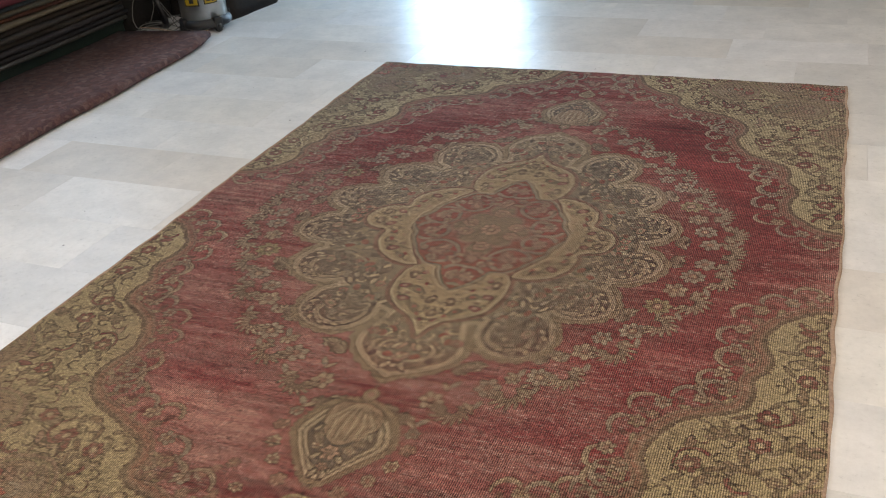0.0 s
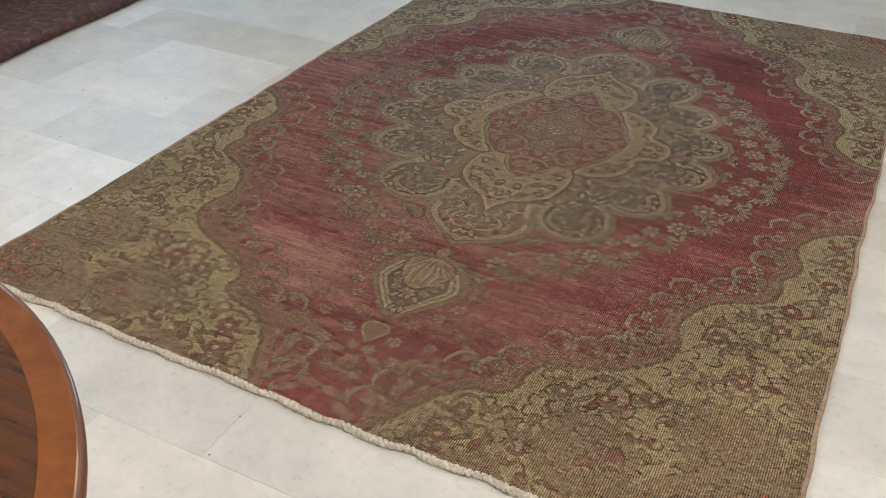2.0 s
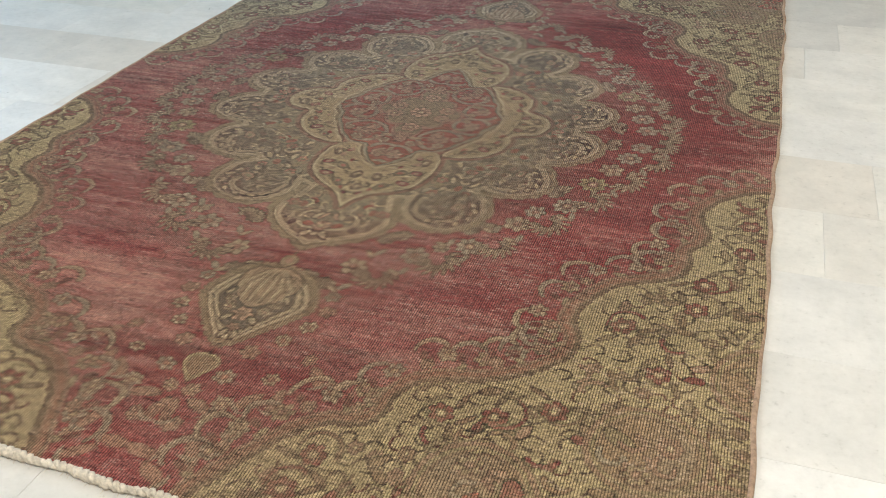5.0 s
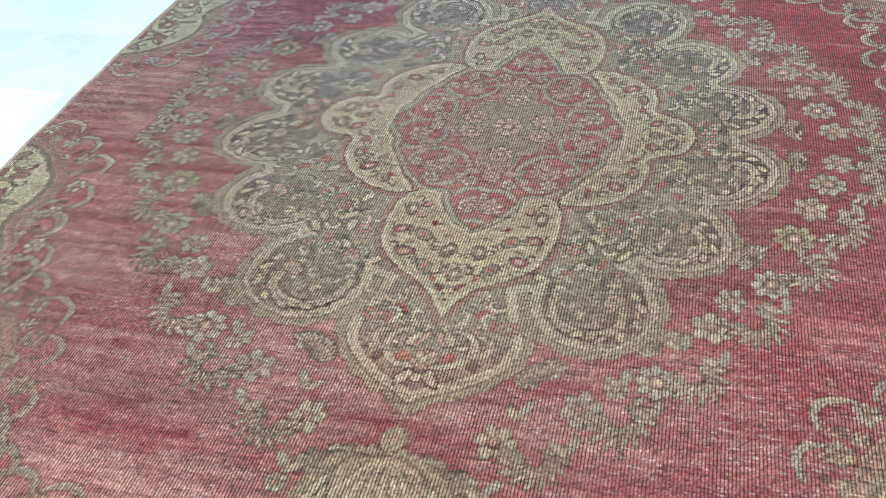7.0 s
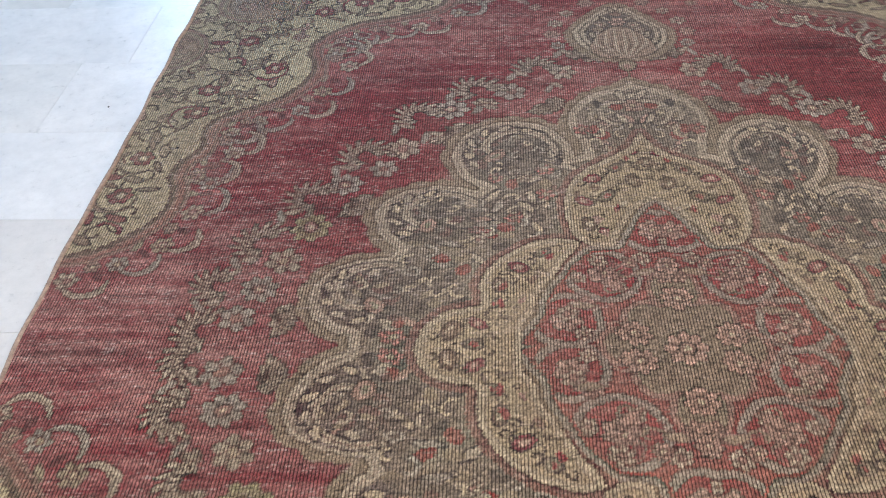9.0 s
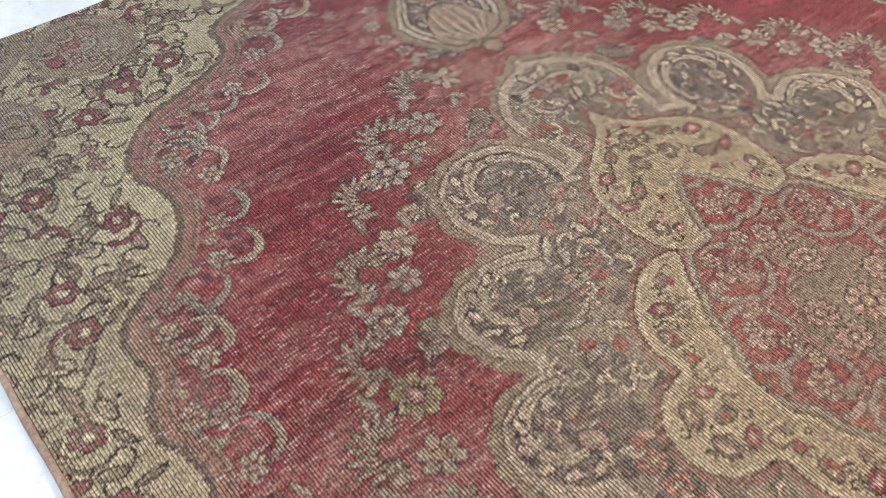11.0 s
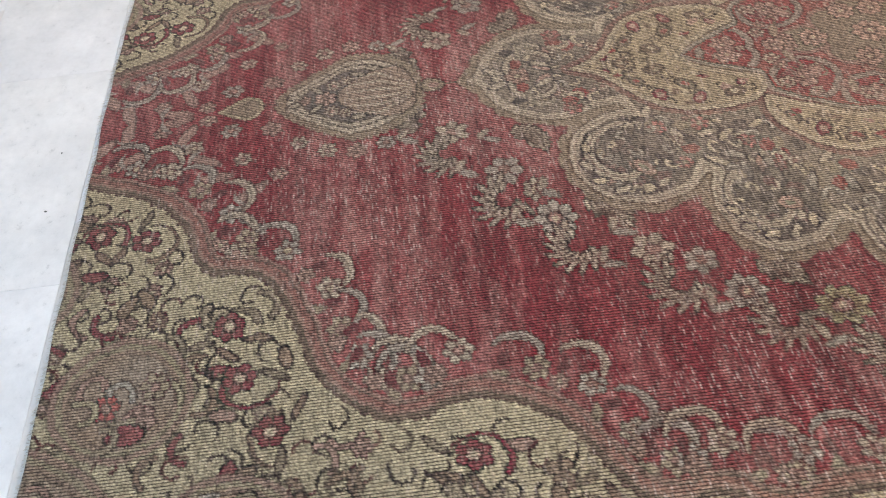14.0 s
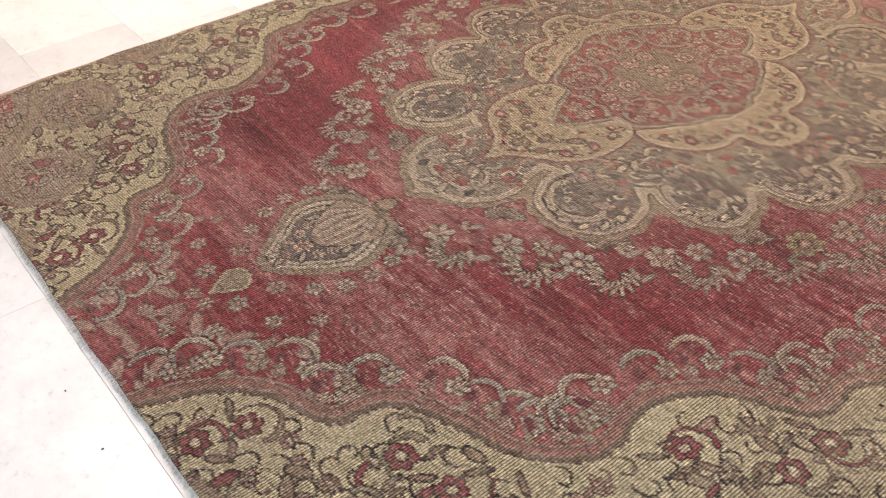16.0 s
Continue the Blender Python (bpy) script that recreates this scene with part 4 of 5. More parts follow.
for k in range(2160):
    end = -1 if k % 10 == 0 else 1
    x = r2.uniform(-RUG_W, RUG_W)
    length = r2.uniform(0.003, 0.011) * (1.6 if k % 17 == 0 else 1) if end > 0 else r2.uniform(0.008, 0.02)
    a = Vector(rim_point(x, end * RUG_L, 0, end * 0.004 if end < 0 else -0.001, 0.006 if end < 0 else 0.0085))
    b = a + Vector((r2.uniform(-0.006, 0.006), end * length, -0.0035))
    w = Vector((r2.uniform(0.0004, 0.0010) * (1.5 if end > 0 else 1), 0, 0))
    v = [bm.verts.new(p) for p in (a - w, a + w, b + w * 0.5, b - w * 0.5, a + Vector((0, 0, 0.0006)))]
    bm.faces.new((v[0], v[1], v[2], v[3]))
    bm.faces.new((v[0], v[4], v[1]))
    bm.faces.new((v[4], v[3], v[2]))
frayed = part("fringe", bm, WOOL_WHITE, rug, "loose off-white warp threads")
frayed["kind"] = "stuff"


# ---- the room ----
X0, X1, Y0 = -3.75, 3.3, -5.2
PLASTER = plain("plaster", (0.62, 0.58, 0.50), 0.85, 0, 0.06, 3)
WHITE = plain("ceiling_paint", (0.78, 0.77, 0.74), 0.9, 0, 0.03, 3)
GROUT = plain("grout", (0.80, 0.78, 0.74), 0.8, 0, 0.1, 40)
MARBLE = marble_material()
ALU = plain("painted_aluminium", (0.16, 0.15, 0.14), 0.4, 0.6, 0.08)
PAVING = plain("paving", (0.42, 0.41, 0.39), 0.85, 0, 0.15, 6)


def structure(name, bm, mat, label, cat):
    return tagged(part(name, bm, mat), label, cat, kind="structure")


floor = structure("floor", box(bmesh.new(), X0, X1, Y0, FAR_Y + 0.2, -0.15, -0.003), GROUT, "floor of pale polished marble tiles in straight rows", "floor")
structure("ceiling", box(bmesh.new(), X0, X1, Y0, FAR_Y + 0.2, CEIL, CEIL + 0.15), WHITE, "plain white painted ceiling", "ceiling")
bm = box(bmesh.new(), X0 - 0.2, X0, Y0, WIN_Y0, -0.15, CEIL)
box(bm, X0 - 0.2, X0, WIN_Y1, FAR_Y + 0.2, -0.15, CEIL)
box(bm, X0 - 0.2, X0, WIN_Y0, WIN_Y1, -0.15, WIN_Z0)
box(bm, X0 - 0.2, X0, WIN_Y0, WIN_Y1, WIN_Z1, CEIL)
structure("wall_west", bm, PLASTER, "plain cream plastered wall with an added high window, out of view", "wall")
structure("wall_east", box(bmesh.new(), X1, X1 + 0.2, Y0, FAR_Y + 0.2, -0.15, CEIL), PLASTER, "plain cream plastered wall", "wall")
structure("wall_south", box(bmesh.new(), X0, X1, Y0 - 0.2, Y0, -0.15, CEIL), PLASTER, "plain cream plastered wall", "wall")
# North wall is out of view; its brown dims what the far floor reflects.
bm = box(bmesh.new(), X0, DOOR_X0, FAR_Y, FAR_Y + 0.2, -0.003, CEIL)
box(bm, DOOR_X1, X1, FAR_Y, FAR_Y + 0.2, -0.003, CEIL)
box(bm, DOOR_X0, DOOR_X1, FAR_Y, FAR_Y + 0.2, DOOR_H, CEIL)
structure("wall_north", bm, plain("brown_dimming_plaster", (0.27, 0.235, 0.195), 0.85, 0, 0.08, 3), "unseen wall with a doorway, plastered brown to dim its floor reflection", "wall")
structure("ground", box(bmesh.new(), -60, 60, FAR_Y + 0.2, 90, -0.25, -0.06), PAVING, "grey paved street outside the doorway", "ground")
door = empty("door_1", (DOOR_X0 + DOOR_X1) / 2, FAR_Y + 0.1, 0)
tagged(door, "dark metal double door frame open to daylight", "door", kind="structure")
half = (DOOR_X1 - DOOR_X0) / 2
part("jamb", box(bmesh.new(), -half, -half + 0.05, -0.06, 0.06, 0.0, DOOR_H, 0.004), ALU, door)
part("jamb", box(bmesh.new(), half - 0.05, half, -0.06, 0.06, 0.0, DOOR_H, 0.004), ALU, door)
part("mullion", box(bmesh.new(), -0.035, 0.035, -0.05, 0.05, 0.0, DOOR_H - 0.05, 0.004), ALU, door)
part("head", box(bmesh.new(), -half + 0.05, half - 0.05, -0.06, 0.06, DOOR_H - 0.05, DOOR_H, 0.004), ALU, door)

# Frame for the added west opening, which is out of view.
window = empty("added_window_1", X0 - 0.05, (WIN_Y0 + WIN_Y1) / 2, (WIN_Z0 + WIN_Z1) / 2)
tagged(window, "dark metal window frame, added out of view to carry bluish fill light", "window", kind="structure")
wy, wz = (WIN_Y1 - WIN_Y0) / 2, (WIN_Z1 - WIN_Z0) / 2
for y0, y1, z0, z1 in ((-wy, wy, -wz, -wz + 0.05), (-wy, wy, wz - 0.05, wz), (-wy, -wy + 0.05, -wz + 0.05, wz - 0.05), (wy - 0.05, wy, -wz + 0.05, wz - 0.05), (-0.03, 0.03, -wz + 0.05, wz - 0.05)):
    part("window_frame", box(bmesh.new(), -0.03, 0.03, y0, y1, z0, z1, 0.003), ALU, window)

# Glowing panels and frames added to house the unseen overhead lamps.
PANEL, pn, pl, pb = material("lamp_diffuser", 0.5)
pb.inputs["Base Color"].default_value = (0.9, 0.88, 0.84, 1)
pb.inputs["Emission Color"].default_value, pb.inputs["Emission Strength"].default_value = (1.0, 0.9, 0.76, 1), 2.0
for lx, ly in LIGHT_SPOTS:
    fitting = empty("added_ceiling_light", lx, ly, CEIL)
    tagged(fitting, "square white ceiling light with a frosted diffuser, added out of view", "ceiling light", "ceiling lights")
    bm = box(bmesh.new(), -0.32, 0.32, -0.32, -0.28, -0.05, 0.0)
    box(bm, -0.32, 0.32, 0.28, 0.32, -0.05, 0.0)
    box(bm, -0.32, -0.28, -0.28, 0.28, -0.05, 0.0)
    box(bm, 0.28, 0.32, -0.28, 0.28, -0.05, 0.0)
    part("frame", bm, ALU, fitting)
    part("diffuser", box(bmesh.new(), -0.28, 0.28, -0.28, 0.28, -0.03, -0.005), PANEL, fitting)

# ---- round wooden table ----
WOOD_DARK = wood_material("walnut_veneer", (0.036, 0.011, 0.004), (0.125, 0.042, 0.012))
WOOD_BAND = wood_material("cherry_band", (0.15, 0.044, 0.010), (0.245, 0.078, 0.018), 0.22, (9, 9, 9))
WOOD_RIM = wood_material("table_edge", (0.10, 0.035, 0.014), (0.18, 0.065, 0.025), 0.5)


def round_table(x, y, r, top):
    t = empty("round_table", x, y, 0)
    tagged(t, "polished round wooden table with a lighter banded border", "table")
    bm = lathe(bmesh.new(), [(0, -0.022), (r - 0.004, -0.022), (r - 0.001, -0.020), (r, -0.016), (r, -0.006), (r - 0.003, -0.0015), (r - 0.006, -0.0008), (0, -0.0008)], 128, Matrix.Translation((0, 0, top)))
    smooth(part("tabletop", bm, WOOD_RIM, t))
    bm = lathe(bmesh.new(), [(r - 0.045, -0.0008), (r - 0.006, -0.0008), (r - 0.008, 0.0), (r - 0.044, 0.0), (r - 0.045, -0.0008)], 128, Matrix.Translation((0, 0, top)))
    part("border", bm, WOOD_BAND, t, "lighter orange-brown veneer border")
    bm = lathe(bmesh.new(), [(r - 0.0449, -0.0008), (r - 0.0452, -0.0002), (0, -0.0002)], 128, Matrix.Translation((0, 0, top)))
    part("veneer", bm, WOOD_DARK, t, "dark reddish-brown straight-grained veneer")
    bm = lathe(bmesh.new(), [(r - 0.10, -0.082), (r - 0.08, -0.082), (r - 0.08, -0.022), (r - 0.10, -0.022)], 96, Matrix.Translation((0, 0, top)))
    part("apron", bm, WOOD_RIM, t)
    prof = [(0.0, 0.09), (0.11, 0.09), (0.12, 0.11), (0.06, 0.16), (0.045, 0.24), (0.07, 0.34), (0.075, 0.40), (0.05, 0.50), (0.055, 0.60), (0.16, 0.645), (0.17, top - 0.022), (0, top - 0.022)]
    smooth(part("pedestal", lathe(bmesh.new(), prof, 40), WOOD_DARK, t))
    for k in range(4):
        a = k * math.pi / 2 + 0.6
        bm = bmesh.new()
        tube(bm, [(math.cos(a) * q, math.sin(a) * q, z) for q, z in ((0.05, 0.14), (0.14, 0.13), (0.24, 0.09), (0.33, 0.045), (0.38, 0.028))], lambda s: 0.034 - 0.010 * s, 10)
        smooth(part("foot", bm, WOOD_DARK, t))
    return t


round_table(-0.114, -2.748, 0.639, 0.72)


# ---- folded rugs, piles and rolls ----
def folded_slab(bm, length, depth, thick, layers=2, seed=0, sag=0.006, curl_up=0.0):
    """A rug folded over: rounded front fold, wavering edges. Front along y at x = depth, lying from z = 0."""
    r = np.random.RandomState(seed)
    ph = r.uniform(0, 6, 6)
    n, per = 40, thick / layers
    prof = []
    for k in range(layers):
        z0, arc = k * per, 5
        prof.append((0.0, z0 + 0.0005 * (k > 0)))
        for a in np.linspace(-math.pi / 2, math.pi / 2, arc):
            prof.append((depth - per / 2 + (per / 2) * math.cos(a) - 0.006 * (k % 2), z0 + per / 2 + (per / 2) * math.sin(a)))
        if k < layers - 1:
            prof.append((depth - per * 1.1, z0 + per))
    prof.append((0.0, thick))
    rows = []
    for i in range(n + 1):
        y = length * i / n
        wob = 0.008 * math.sin(3.1 * y + ph[0]) + 0.005 * math.sin(9 * y + ph[1])
        up = sag * math.sin(2.3 * y + ph[2]) * 0.5 + sag * 0.4 * math.sin(7 * y + ph[3])
        end = math.exp(-(length - y) / 0.10) * curl_up
        rows.append([bm.verts.new((x + wob * (x / depth), y + (0.5 * end * math.sin(9 * x + ph[4]) if i == n else 0),
                                   max(z + up * (z / max(thick, 1e-6)), 0) + end * (0.5 + 0.5 * math.sin(11 * x + ph[5])) * (0.3 + 0.7 * x / depth))) for x, z in prof])
    for a, b in zip(rows, rows[1:]):
        for k in range(len(prof) - 1):
            bm.faces.new((a[k], a[k + 1], b[k + 1], b[k]))
        bm.faces.new((a[-1], a[0], b[0], b[-1]))
    bm.faces.new(rows[0])
    bm.faces.new(rows[-1][::-1])
    bmesh.ops.recalc_face_normals(bm, faces=bm.faces)
    return bm


def folded_rug(name, x, y, z, length, depth, thick, mat, label, layers=2, seed=0, turn=0.0, cat="rug", group="", curl_up=0.0):
    ob = smooth(part(name, folded_slab(bmesh.new(), length, depth, thick, layers, seed, 0.006, curl_up), mat))
    ob.matrix_basis = pose(x, y, z, 0, 0, turn)
    return tagged(ob, label, cat, group)


RUNNER = patterned("runner_wool", [(0.110, 0.044, 0.038), (0.19, 0.100, 0.085), (0.050, 0.027, 0.030), (0.25, 0.165, 0.14), (0.075, 0.045, 0.052)], 6)
folded_rug("folded_runner", -2.715, -2.4, 0.0, 4.12, 0.705, 0.046, RUNNER, "dark red patterned runner folded flat beside the stack", 1, 3, 2.9, curl_up=0.03)
runner = bpy.data.objects["folded_runner"]
waver = np.random.RandomState(3).uniform(0, 6, 6)
bm = bmesh.new()
tube(bm, [(0.705 * k, 4.122 + 0.015 * math.sin(9 * 0.705 * k + waver[4]), 0.046 + 0.03 * (0.5 + 0.5 * math.sin(11 * 0.705 * k + waver[5])) * (0.3 + 0.7 * k)) for k in np.linspace(0.30, 0.98, 40)], 0.0026, 6)
smooth(part("end_cord", bm, WOOL_TAN, runner, "pale bound end"))
GREEN = plain("green_paint", (0.011, 0.026, 0.022), 0.55, 0, 0.2, 10)
plinth = empty("plinth", -2.83, -2.6, 0)
tagged(plinth, "low dark green plinth under the stacked rugs", "plinth")
part("board", box(bmesh.new(), -0.84, -0.01, 0.0, 4.37, 0.085, 0.105, 0.003), GREEN, plinth)
part("front", box(bmesh.new(), -0.05, -0.02, 0.0, 4.37, 0.0, 0.085, 0.003), GREEN, plinth)
part("end_panel", box(bmesh.new(), -0.84, -0.05, 4.34, 4.37, 0.0, 0.085, 0.003), GREEN, plinth)
STACK = [
    ("grey", (0.055, 0.052, 0.05), (0.11, 0.105, 0.10), 0.020), ("charcoal", (0.018, 0.016, 0.018), (0.045, 0.04, 0.045), 0.030), ("plum grey", (0.025, 0.02, 0.024), (0.06, 0.05, 0.05), 0.028),
    ("dark brown", (0.022, 0.016, 0.012), (0.06, 0.045, 0.032), 0.032), ("brown", (0.035, 0.026, 0.02), (0.07, 0.055, 0.045), 0.026), ("dark brown", (0.03, 0.018, 0.012), (0.055, 0.038, 0.026), 0.034),
    ("tan", (0.12, 0.09, 0.055), (0.24, 0.19, 0.12), 0.028), ("rust", (0.09, 0.03, 0.015), (0.15, 0.055, 0.03), 0.024), ("khaki", (0.07, 0.06, 0.04), (0.14, 0.12, 0.08), 0.026),
    ("slate blue", (0.035, 0.045, 0.05), (0.07, 0.08, 0.085), 0.026), ("crimson", (0.10, 0.008, 0.016), (0.18, 0.018, 0.028), 0.034), ("dark green", (0.02, 0.035, 0.028), (0.06, 0.085, 0.065), 0.03),
    ("moss green", (0.035, 0.05, 0.035), (0.08, 0.10, 0.07), 0.03), ("maroon", (0.05, 0.012, 0.014), (0.10, 0.03, 0.03), 0.034), ("navy", (0.015, 0.018, 0.03), (0.04, 0.045, 0.06), 0.03),
    ("dark red", (0.06, 0.014, 0.014), (0.11, 0.03, 0.028), 0.036),
]
z = 0.105
for i, (word, dark, light, thick) in enumerate(STACK):
    dark, light = tuple(0.75 * v for v in dark), tuple(0.78 * v for v in light)
    mat = patterned("stack_wool", [dark, light, tuple(0.5 * (a + b) for a, b in zip(dark, light))], 10)
    folded_rug("folded_rug", -3.68, -2.5 + 0.008 * math.sin(i * 2.1), z, 4.27 + 0.010 * math.sin(i * 1.7), 0.865 + 0.012 * math.sin(i * 3.3), thick, mat,
               f"{word} folded wool rug in a tall stack", 1, 40 + i, 0.0, "rug", "stacked rugs")
    z += thick + 0.001

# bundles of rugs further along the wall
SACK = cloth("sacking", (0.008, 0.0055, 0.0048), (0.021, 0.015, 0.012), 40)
DRAPE_RED = patterned("red_drape", [(0.055, 0.007, 0.009), (0.085, 0.016, 0.016), (0.03, 0.007, 0.010)], 12)
BLUEGREY = patterned("blue_grey_drape", [(0.016, 0.020, 0.024), (0.036, 0.040, 0.044), (0.010, 0.012, 0.017)], 10)
CARD = plain("tag_card", (0.62, 0.60, 0.54), 0.8, 0, 0.05)


def bundle(name, x, y, w, d, h, mat, label, seed, turn=0.0, lean=0.25):
    """A slumped heap of cloth with a soft outline and folds."""
    bm = bmesh.new()
    r = np.random.RandomState(seed)
    ph = r.uniform(0, 6, 8)
    nu, nv = 28, 14
    rows = []
    for j in range(nv + 1):
        k = j / nv
        ring = []
        for i in range(nu):
            a = 2 * math.pi * i / nu
            s = abs(math.cos(a)) ** 0.55 * math.copysign(1, math.cos(a)), abs(math.sin(a)) ** 0.55 * math.copysign(1, math.sin(a))
            swell = (1 - 0.10 * k - 0.55 * max(0, k - 0.75) ** 1.2 * 2) * (1 + 0.05 * math.sin(3 * a + ph[0] + 3 * k) + 0.035 * math.sin(7 * a + ph[1] - 5 * k))
            fold = 1 + 0.03 * math.sin(22 * k + ph[2] + 2 * math.sin(a))
            ring.append(bm.verts.new((s[0] * d / 2 * swell * fold - lean * d * k, s[1] * w / 2 * swell * fold, h * (k + 0.03 * k * math.sin(2 * a + ph[3])))))
        rows.append(ring)
    for a, b in zip(rows, rows[1:]):
        for i in range(nu):
            bm.faces.new((a[i], a[(i + 1) % nu], b[(i + 1) % nu], b[i]))
    bm.faces.new(rows[0][::-1])
    bm.faces.new(rows[-1])
    ob = smooth(part(name, bm, mat))
    ob.matrix_basis = pose(x, y, 0, 0, 0, turn)
    return tagged(ob, label, "bundle")


def draped_rug(x_back, x_front, y0, y1, h, z_front, mat, label, seed, slant=0.0):
    """A rug thrown over a heap: it falls forward in a curve, wavers and ends in a thick uneven edge."""
    ph = np.random.RandomState(seed).uniform(0, 6, 8)
    bm = bmesh.new()
    nu, nv, thick = 44, 16, 0.016
    rows = []
    for i in range(nu + 1):
        a = i / nu
        y = y0 + (y1 - y0) * a
        front, back = [], []
        for j in range(nv + 1):
            k = j / nv
            x = x_back + (x_front - x_back + slant * a) * k + 0.022 * k * math.sin(11 * y + ph[0] + 2 * k) + 0.010 * k * math.sin(31 * y + ph[1])
            z = z_front + (h - z_front) * (1 - k ** 2.2) * (1 + 0.05 * math.sin(5 * y + ph[2])) + 0.012 * k * (1 + math.sin(19 * y + ph[3]))
            yy = y + 0.02 * math.sin(7 * k + ph[4]) + 0.03 * k * math.sin(ph[5])
            front.append(bm.verts.new((x + thick * 0.7 * k, yy, z + thick)))
            back.append(bm.verts.new((x, yy, z)))
        rows.append(front + back[::-1])
    m = len(rows[0])
    for a, b in zip(rows, rows[1:]):
        for k in range(m):
            bm.faces.new((a[k], a[(k + 1) % m], b[(k + 1) % m], b[k]))
    bm.faces.new(rows[0][::-1])
    bm.faces.new(rows[-1])
    bmesh.ops.recalc_face_normals(bm, faces=bm.faces)
    ob = smooth(part("draped_rug", bm, mat))
    return tagged(ob, label, "rug", "rugs heaped by the doorway")


DARK_FILL = cloth("dark_fill_cloth", (0.008, 0.007, 0.007), (0.022, 0.018, 0.016), 40)
# Made-up heap: its near-black colour stands in for the dark gap behind the cables.
bundle("cloth_bundle", -3.22, 2.02, 0.46, 0.80, 0.95, DARK_FILL, "added near-black heap standing in for the darkness behind the cables", 8, 0, 0.0)
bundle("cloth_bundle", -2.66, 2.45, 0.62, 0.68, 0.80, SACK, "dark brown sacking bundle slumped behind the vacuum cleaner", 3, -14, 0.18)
bundle("cloth_bundle", -3.05, 3.40, 1.60, 0.90, 0.42, DARK_FILL, "dark cloth bundle under the draped rugs", 9, 0, 0.1)
for i, (y0, y1, xf, h, zf, mat, word) in enumerate(((2.67, 4.20, -2.30, 0.46, 0.0, BLUEGREY, "blue-grey"), (2.63, 4.14, -2.34, 0.49, 0.022, DRAPE_RED, "faded red"), (2.65, 4.04, -2.39, 0.52, 0.055, SACK, "dark brown"),
                                                  (2.61, 3.64, -2.43, 0.55, 0.085, BLUEGREY, "pale blue-grey"), (2.55, 3.34, -2.48, 0.585, 0.125, DRAPE_RED, "dull red"), (2.59, 3.19, -2.54, 0.62, 0.165, SACK, "dark grey-brown"))):
    draped_rug(-3.35, xf, y0, y1, h, zf, mat, f"{word} rug draped over a heap near the doorway", 70 + i, -0.06)
for x, y, zz in ((-2.262, 2.50, 0.19), (-2.262, 2.93, 0.13)):
    card = part("price_tag", box(bmesh.new(), -0.002, 0.002, -0.016, 0.016, -0.03, 0.03, 0.001, 1), CARD)
    card.matrix_basis = pose(x, y, zz, 10, 8, -15)
    tagged(card, "small white card tag hanging from a rug", "price tag", "price tags")

# ---- vacuum cleaner and cables ----
STEEL = plain("brushed_steel", (0.42, 0.415, 0.40), 0.32, 0.95, 0.08, 30)
BLACK = plain("black_plastic", (0.012, 0.012, 0.013), 0.45, 0, 0.2)
YELLOW = plain("yellow_plastic", (0.36, 0.25, 0.012), 0.4, 0, 0.08)
vac = empty("vacuum_cleaner", -2.43, 1.985, 0, 20)
tagged(vac, "steel canister vacuum cleaner with a yellow motor head", "vacuum cleaner")
smooth(part("drum", lathe(bmesh.new(), [(0, 0.06), (0.128, 0.06), (0.132, 0.065), (0.132, 0.265), (0.135, 0.270), (0.135, 0.280), (0.132, 0.285), (0.132, 0.315), (0, 0.315)], 48), STEEL, vac, "bright steel drum"))
head = smooth(part("motor_head", lathe(bmesh.new(), [(0, 0.315), (0.14, 0.315), (0.142, 0.33), (0.14, 0.385), (0.12, 0.445), (0.08, 0.475), (0, 0.48)], 48), YELLOW, vac, "yellow plastic head"))
smooth(part("collar", lathe(bmesh.new(), [(0.130, 0.305), (0.144, 0.305), (0.146, 0.310), (0.146, 0.322), (0.144, 0.327), (0.130, 0.327)], 48), BLACK, vac))
smooth(part("base", lathe(bmesh.new(), [(0, 0.03), (0.145, 0.03), (0.152, 0.036), (0.152, 0.055), (0.138, 0.075), (0.130, 0.08), (0, 0.08)], 48), BLACK, vac, "black wheeled base"))
for k in range(4):
    a = math.pi / 4 + k * math.pi / 2
    foot = part("castor_arm", box(bmesh.new(), 0.09, 0.158, -0.026, 0.026, 0.020, 0.085, 0.008), BLACK, vac)
    foot.matrix_basis = pose(0, 0, 0, 0, 0, math.degrees(a))
    bm = lathe(bmesh.new(), [(0, -0.012), (0.026, -0.012), (0.029, -0.008), (0.029, 0.008), (0.026, 0.012), (0, 0.012)], 20, Matrix.Translation((0.138, 0, 0.029)) @ pose(0, 0, 0, 90, 0, 0))
    smooth(part("wheel", bm, BLACK, foot))


def sticker(parent, name, radius, a0, a1, z0, z1, mat, label=""):
    bm = bmesh.new()
    n = 10
    cols = []
    for i in range(n + 1):
        a = a0 + (a1 - a0) * i / n
        cols.append([bm.verts.new((q * math.cos(a), q * math.sin(a), zz)) for q, zz in ((radius, z0), (radius + 0.0012, z0), (radius + 0.0012, z1), (radius, z1))])
    for a, b in zip(cols, cols[1:]):
        for k in range(3):
            bm.faces.new((a[k], b[k], b[k + 1], a[k + 1]))
    return part(name, bm, mat, parent, label)


def facing(x, y, h=-20):
    """The bearing, within the vacuum cleaner, of something seen from the room."""
    return math.atan2(y, x) + radians(h)


